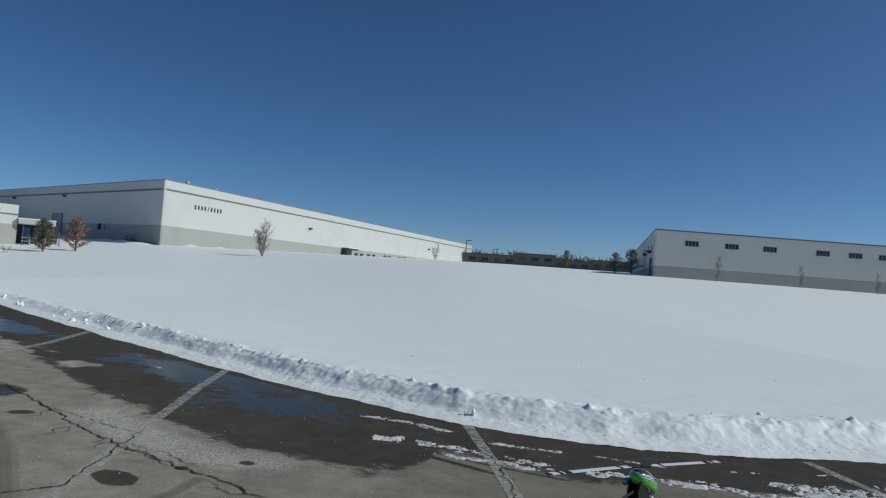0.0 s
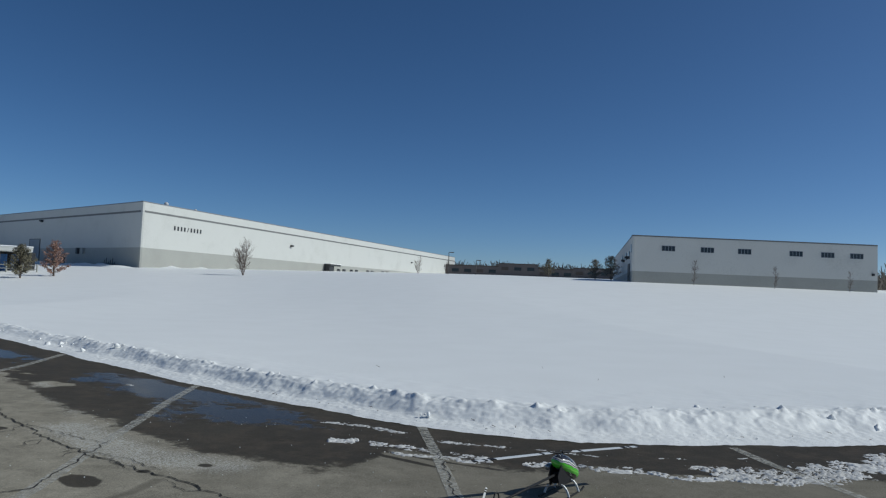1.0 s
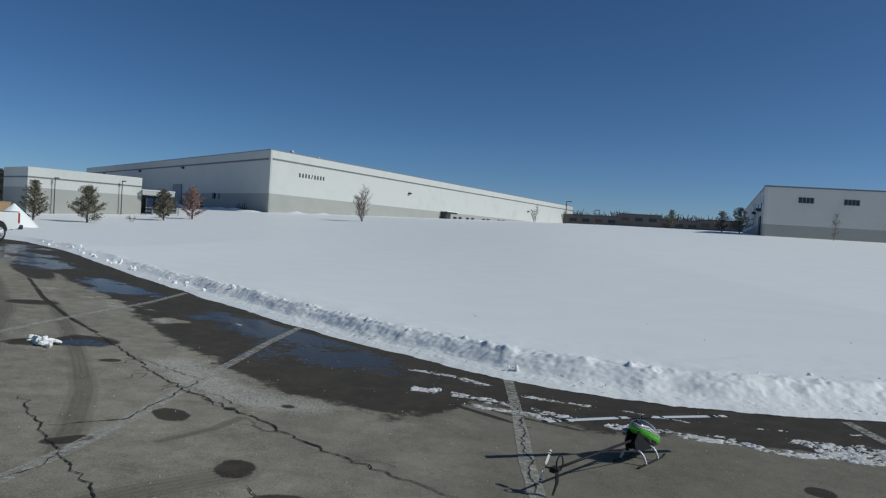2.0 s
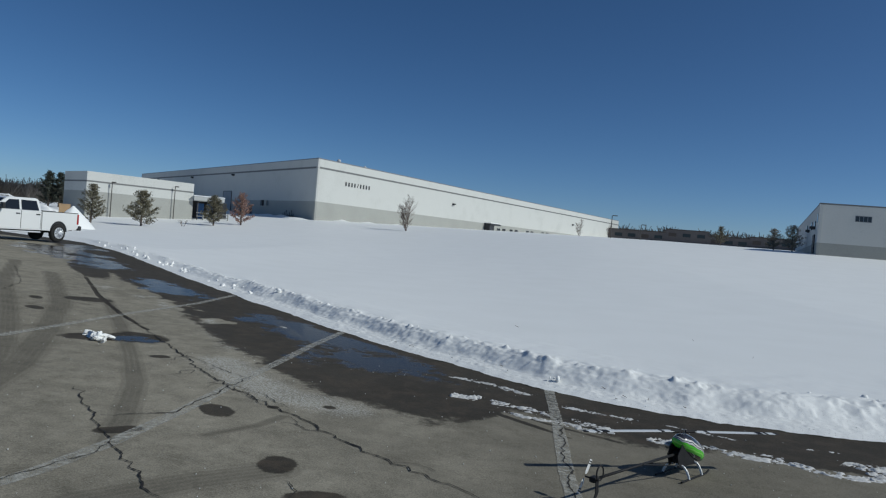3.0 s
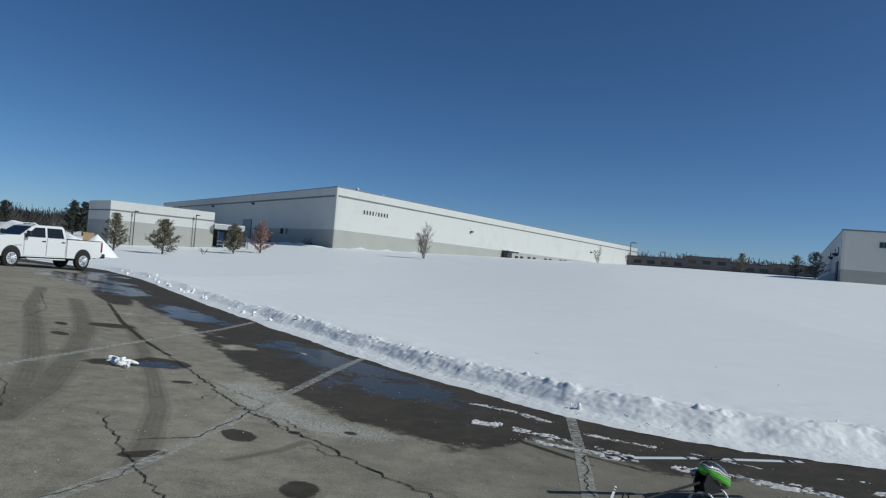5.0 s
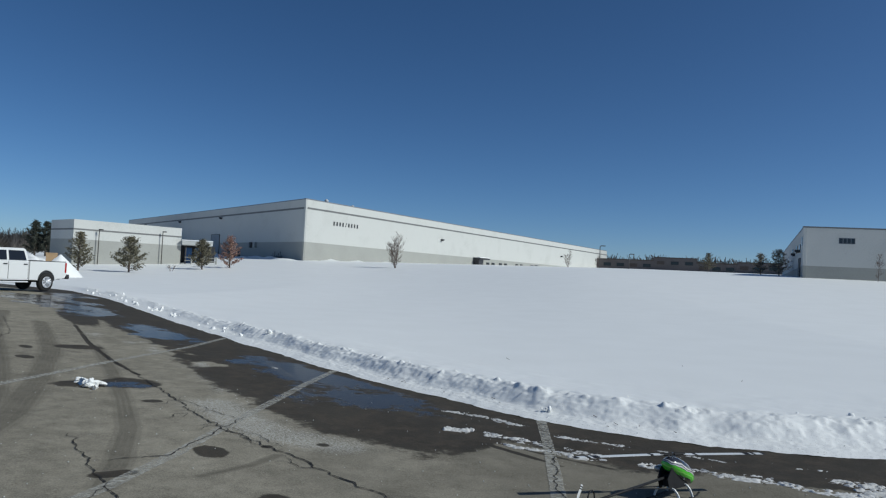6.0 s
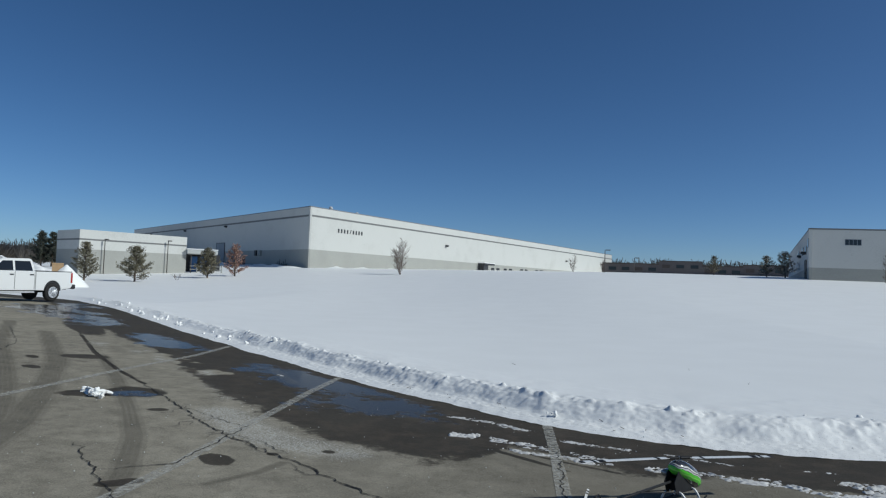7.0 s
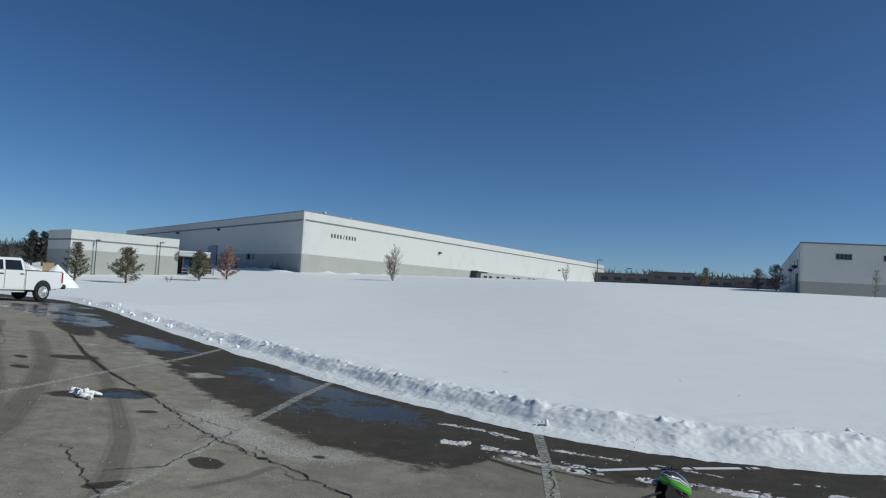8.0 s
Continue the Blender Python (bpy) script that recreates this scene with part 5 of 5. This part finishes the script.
def build_helicopter():
    x0, y0 = 1.53, 5.84
    t = thing("model_helicopter", pose(x0, y0, lot_at(x0, y0) + 0.006, -1.2, 0.8, 56.0) @ Matrix.Diagonal((0.95, 0.95, 0.8, 1)), "large model helicopter with green canopy standing on the asphalt", "model helicopter")
    WHITE_P = mat("white plastic", (0.72, 0.72, 0.7), 0.35)
    CARBON = grain("carbon plate", [(0.012, 0.012, 0.013), (0.028, 0.028, 0.03)], 30, 120, 0.6, 0, spec=0.2)
    BLADE_W = mat("white blade gelcoat", (0.75, 0.75, 0.73), 0.3)
    ALU = mat("anodised metal", (0.35, 0.36, 0.38), 0.3, 0.9)
    # canopy
    bm = bmesh.new()
    secs, seg = [], 22
    for x, hw, zc, hh in ((-0.13, 0.05, 0.365, 0.05), (-0.07, 0.075, 0.352, 0.08), (0.0, 0.09, 0.325, 0.1), (0.07, 0.097, 0.288, 0.112), (0.14, 0.097, 0.25, 0.114), (0.21, 0.088, 0.212, 0.106), (0.27, 0.072, 0.178, 0.088), (0.315, 0.05, 0.15, 0.06), (0.34, 0.02, 0.132, 0.024)):
        secs.append([(x, hw * math.cos(2 * math.pi * i / seg), zc + hh * math.sin(2 * math.pi * i / seg)) for i in range(seg)])
    loft(bm, secs)
    bmesh.ops.recalc_face_normals(bm, faces=bm.faces)
    part("canopy", bm, canopy_material(), t, "green and silver painted canopy with blue nose", True)
    # frame
    bm = bmesh.new()
    for y in (-0.045, 0.045):
        loft(bm, [[(-0.2, y - 0.003, 0.24), (-0.16, y - 0.003, 0.12), (0.16, y - 0.003, 0.1), (0.2, y - 0.003, 0.2), (0.06, y - 0.003, 0.37), (-0.1, y - 0.003, 0.38)],
                  [(-0.2, y + 0.003, 0.24), (-0.16, y + 0.003, 0.12), (0.16, y + 0.003, 0.1), (0.2, y + 0.003, 0.2), (0.06, y + 0.003, 0.37), (-0.1, y + 0.003, 0.38)]])
    cube(bm, (0.22, 0.085, 0.12), (-0.02, 0, 0.2), bevel=0.01)
    cube(bm, (0.2, 0.07, 0.05), (0.17, 0, 0.13), bevel=0.008)
    bmesh.ops.recalc_face_normals(bm, faces=bm.faces)
    part("frame", bm, CARBON, t, "black carbon side frames")
    bm = bmesh.new()
    lathe(bm, [(0.03, -0.03), (0.052, -0.025), (0.052, 0.03), (0.03, 0.035)], 'Z', 20, (-0.05, 0, 0.31))
    part("main_gear", bm, ALU, t, "metal gear", True)
    bm = bmesh.new()
    lathe(bm, [(0.018, -0.04), (0.032, -0.03), (0.034, 0.03), (0.02, 0.045)], 'X', 16, (-0.1, 0.085, 0.3))
    part("silencer", bm, ALU, t, "pale metal silencer", True)
    # landing gear
    for s in (-1, 1):
        bm = bmesh.new()
        pts = [(-0.24, s * 0.118, 0.012), (0.22, s * 0.118, 0.012), (0.27, s * 0.118, 0.035)]
        for a, b in zip(pts, pts[1:]):
            tube(bm, a, b, 0.009, 0.009, 8)
        part("skid", bm, CARBON, t, "black skid tube")
        for x in (-0.11, 0.13):
            bm = bmesh.new()
            arc = [(x, s * 0.03, 0.13), (x, s * 0.065, 0.122), (x, s * 0.095, 0.085), (x, s * 0.112, 0.045), (x, s * 0.12, 0.012)]
            for a, b in zip(arc, arc[1:]):
                tube(bm, a, b, 0.011, 0.011, 8)
            part("strut", bm, WHITE_P, t, "white curved landing strut")
    # tail
    TL = 1.4
    bm = bmesh.new()
    tube(bm, (-0.15, 0, 0.238), (-TL, 0, 0.245), 0.013, 0.011, 14)
    part("tail_boom", bm, CARBON, t, "black tail boom", True)
    for s in (-1, 1):
        bm = bmesh.new()
        tube(bm, (-0.17, s * 0.045, 0.14), (-0.72, s * 0.012, 0.245), 0.006, 0.006, 6)
        part("boom_brace", bm, CARBON, t, "thin black boom brace")
    bm = bmesh.new()
    cube(bm, (0.07, 0.05, 0.05), (-TL, 0, 0.245), bevel=0.01)
    tube(bm, (-TL, 0, 0.245), (-TL, 0.075, 0.245), 0.008)
    part("tail_case", bm, CARBON, t)
    bm = bmesh.new()
    fin = [(-TL + 0.0, 0.24), (-TL + 0.01, 0.14), (-TL - 0.05, 0.04), (-TL - 0.07, 0.05), (-TL - 0.03, 0.14), (-TL - 0.035, 0.24)]
    loft(bm, [[(x, -0.038, z) for x, z in fin], [(x, -0.032, z) for x, z in fin]])
    ring = [(-TL + 0.015 + 0.045 * math.cos(a), -0.035, 0.305 + 0.065 * math.sin(a)) for a in [2 * math.pi * i / 14 for i in range(15)]]
    for a, b in zip(ring, ring[1:]):
        tube(bm, a, b, 0.006, 0.006, 5)
    bmesh.ops.recalc_face_normals(bm, faces=bm.faces)
    part("tail_fin", bm, CARBON, t, "black open tail fin")
    for s in (-1, 1):
        d = Vector((math.cos(radians(62)), 0, math.sin(radians(62)))) * s
        bm = bmesh.new()
        c = Vector((-TL, 0.08, 0.245))
        n = Vector((d.z, 0, -d.x))
        secs = [[c + d * r + n * w, c + d * r + Vector((0, 0.004, 0)), c + d * r - n * w, c + d * r - Vector((0, 0.004, 0))] for r, w in ((0.02, 0.008), (0.04, 0.018), (0.145, 0.018), (0.15, 0.014))]
        loft(bm, secs)
        bmesh.ops.recalc_face_normals(bm, faces=bm.faces)
        b_ = part("tail_blade", bm, BLADE_W, t, "white tail rotor blade")
        bm = bmesh.new()
        for r in (0.112, 0.132):
            loft(bm, [[c + d * (r + o) + n * 0.0185, c + d * (r + o) + Vector((0, 0.0052, 0)), c + d * (r + o) - n * 0.0185, c + d * (r + o) - Vector((0, 0.0052, 0))] for o in (-0.005, 0.005)])
        bmesh.ops.recalc_face_normals(bm, faces=bm.faces)
        part("tip_band", bm, CARBON, b_, "black tip band")
    # rotor head
    bm = bmesh.new()
    tube(bm, (-0.02, 0, 0.34), (-0.02, 0, 0.47), 0.008)
    lathe(bm, [(0.02, 0.385), (0.045, 0.39), (0.045, 0.402), (0.02, 0.41)], 'Z', 18, (-0.02, 0, 0))
    part("mast", bm, ALU, t, "metal mast and swashplate")
    ang = radians(26 - 56.0)
    ax = Vector((math.cos(ang), math.sin(ang)))
    for s in (-1, 1):
        d = (ax * s)
        bm = bmesh.new()
        tube(bm, (-0.02 + d.x * 0.01, d.y * 0.01, 0.452), (-0.02 + d.x * 0.12, d.y * 0.12, 0.452), 0.017, 0.014, 8)
        g = part("blade_grip", bm, CARBON, t, "black blade grip")
        bm = bmesh.new()
        tube(bm, (-0.02 + d.x * 0.03 - d.y * 0.03, d.y * 0.03 + d.x * 0.03, 0.4), (-0.02 + d.x * 0.06 - d.y * 0.035, d.y * 0.06 + d.x * 0.035, 0.45), 0.004)
        part("link_rod", bm, ALU, g)
        bm = bmesh.new()
        blade(bm, 0.1, 0.93, 0.074, 0.004, d, 0.452)
        bm.transform(Matrix.Translation((-0.02, 0, 0)))
        b_ = part("main_blade", bm, BLADE_W, t, "white main rotor blade")
        for r0, r1 in ((0.2, 0.222), (0.73, 0.742), (0.755, 0.767), (0.81, 0.83), (0.92, 0.933)):
            bm = bmesh.new()
            blade(bm, r0, r1, 0.077, 0.005, d, 0.452 - 0.012 * ((r0 + r1) / 2 / 0.93) ** 2 + 0.012)
            bm.transform(Matrix.Translation((-0.02, 0, 0)))
            part("blade_band", bm, CARBON, b_, "black band")


build_helicopter()


# ---------------------------------------------------------------- things behind the lot
def far_car(x, y, rz, paint, label, k=1.0):
    z = max(lot_at(x, y), field_at(x, y))
    t = thing("car", pose(x, y, z - 0.1, 0, 0, rz), label, "car")
    bm = bmesh.new()
    side_poly(bm, [(-2.2, 0.35), (2.2, 0.35), (2.25, 0.7), (1.2, 0.92), (-1.9, 0.95), (-2.25, 0.8)], -0.88, 0.88, bevel=0.05)
    part("body", bm, paint, t)
    bm = bmesh.new()
    loft(bm, [[(1.1, -0.8, 0.92), (-1.8, -0.8, 0.92), (-1.8, 0.8, 0.92), (1.1, 0.8, 0.92)], [(0.3, -0.62, 1.4), (-1.2, -0.62, 1.42), (-1.2, 0.62, 1.42), (0.3, 0.62, 1.4)]])
    part("greenhouse", bm, CAR_GLASS, t, "dark windows")
    bm = bmesh.new()
    cube(bm, (1.5, 1.24, 0.05), (-0.45, 0, 1.43), bevel=0.02)
    part("roof", bm, paint, t)
    for xx in (-1.4, 1.4):
        for yy in (-0.82, 0.82):
            bm = bmesh.new()
            lathe(bm, [(0.2, -0.1), (0.32, -0.08), (0.32, 0.08), (0.2, 0.1)], 'Y', 18, (xx, yy, 0.32))
            part("wheel", bm, RUBBER, t)
    for yy in (-0.6, 0.6):
        bm = bmesh.new()
        cube(bm, (0.1, 0.35, 0.14), (2.2, yy, 0.68), bevel=0.02)
        part("headlamp", bm, CLEAR_LENS, t)


far_car(-37.6, 34.6 - 3.2, -40, mat("dark blue car paint", (0.02, 0.04, 0.16), 0.25), "dark blue car parked behind the pickup")
PLY = grain("raw plywood", [(0.42, 0.27, 0.14), (0.52, 0.36, 0.2)], 3, 25, 0.8, 0.1)
# narrowed and stretched upward so that its top fits the camera's view
_t = thing("crate", pose(-35.75, 42.35, field_at(-35.75, 42.35) - 0.1, 0, 0, 40) @ Matrix.Diagonal((0.55, 0.55, 1.6, 1)), "tan plywood crate among the snow heaps, stretched upward to fit the camera's view", "crate")
for _n, _sz, _at in (("side_panel", (1.3, 0.04, 1.0), (0, -0.5, 0.5)), ("side_panel", (1.3, 0.04, 1.0), (0, 0.5, 0.5)), ("end_panel", (0.04, 0.96, 1.0), (-0.63, 0, 0.5)), ("end_panel", (0.04, 0.96, 1.0), (0.63, 0, 0.5)), ("lid", (1.36, 1.1, 0.05), (0, 0, 1.03))):
    _bm = bmesh.new()
    cube(_bm, _sz, _at)
    part(_n, _bm, PLY, _t)
_t = thing("box_trailer", pose(-45.5, 43.2, field_at(-45.5, 43.2) - 0.1, 0, 0, 48), "pale box trailer behind the snow heaps", "trailer")
_bm = bmesh.new()
cube(_bm, (5.0, 2.2, 1.35), (0, 0, 1.15), bevel=0.05)
part("box", _bm, WHITE_WALL, _t)
_bm = bmesh.new()
cube(_bm, (4.6, 0.04, 0.28), (0, -1.12, 1.25))
part("panel_stripe", _bm, GREY_WALL, _t, "plain grey bar of lettering")
for _x in (-0.5, 0.5):
    _bm = bmesh.new()
    lathe(_bm, [(0.2, -0.1), (0.33, -0.08), (0.33, 0.08), (0.2, 0.1)], 'Y', 18, (_x, -0.95, 0.33))
    part("wheel", _bm, RUBBER, _t)

# twigs and grass stems caught on the snow
_rnd = random.Random(31)
_bm = bmesh.new()
for _k in range(40):
    _x = _rnd.uniform(-2.5, 8)
    _d = _rnd.uniform(0.12, 1.0) if _k < 36 else _rnd.uniform(2, 6)
    _y = float(kerb_line(np.array([_x]))[0]) + _d / 0.85
    _z = lot_at(_x, _y) + 0.03 + 0.11 * min(1, _d / 0.8) + (0.2 if _d > 1.1 else 0)
    _a, _l = _rnd.random() * 6.283, _rnd.uniform(0.02, 0.085)
    tube(_bm, (_x, _y, _z), (_x + math.cos(_a) * _l, _y + math.sin(_a) * _l, _z + _rnd.uniform(-0.005, 0.02) + (0.02 if _k >= 36 else 0)), 0.004, 0.003, 4)
tagged(part("twigs", _bm, TWIG), "dark twigs and grass stems lying on the snow", "twigs", kind="stuff")
_bm = bmesh.new()
for _k in range(340):
    _x, _y = _rnd.uniform(-7, 4.5), _rnd.uniform(3.2, 9)
    if _y > float(kerb_line(np.array([_x]))[0]) - 0.2:
        continue
    _s = _rnd.uniform(0.002, 0.0065)
    bmesh.ops.create_icosphere(_bm, subdivisions=1, radius=_s, matrix=Matrix.Translation((_x, _y, lot_at(_x, _y) + 0.006)))
tagged(part("pebbles", _bm, WHITE_WALL), "pale pebbles and salt grains scattered on asphalt", "gravel", kind="stuff")
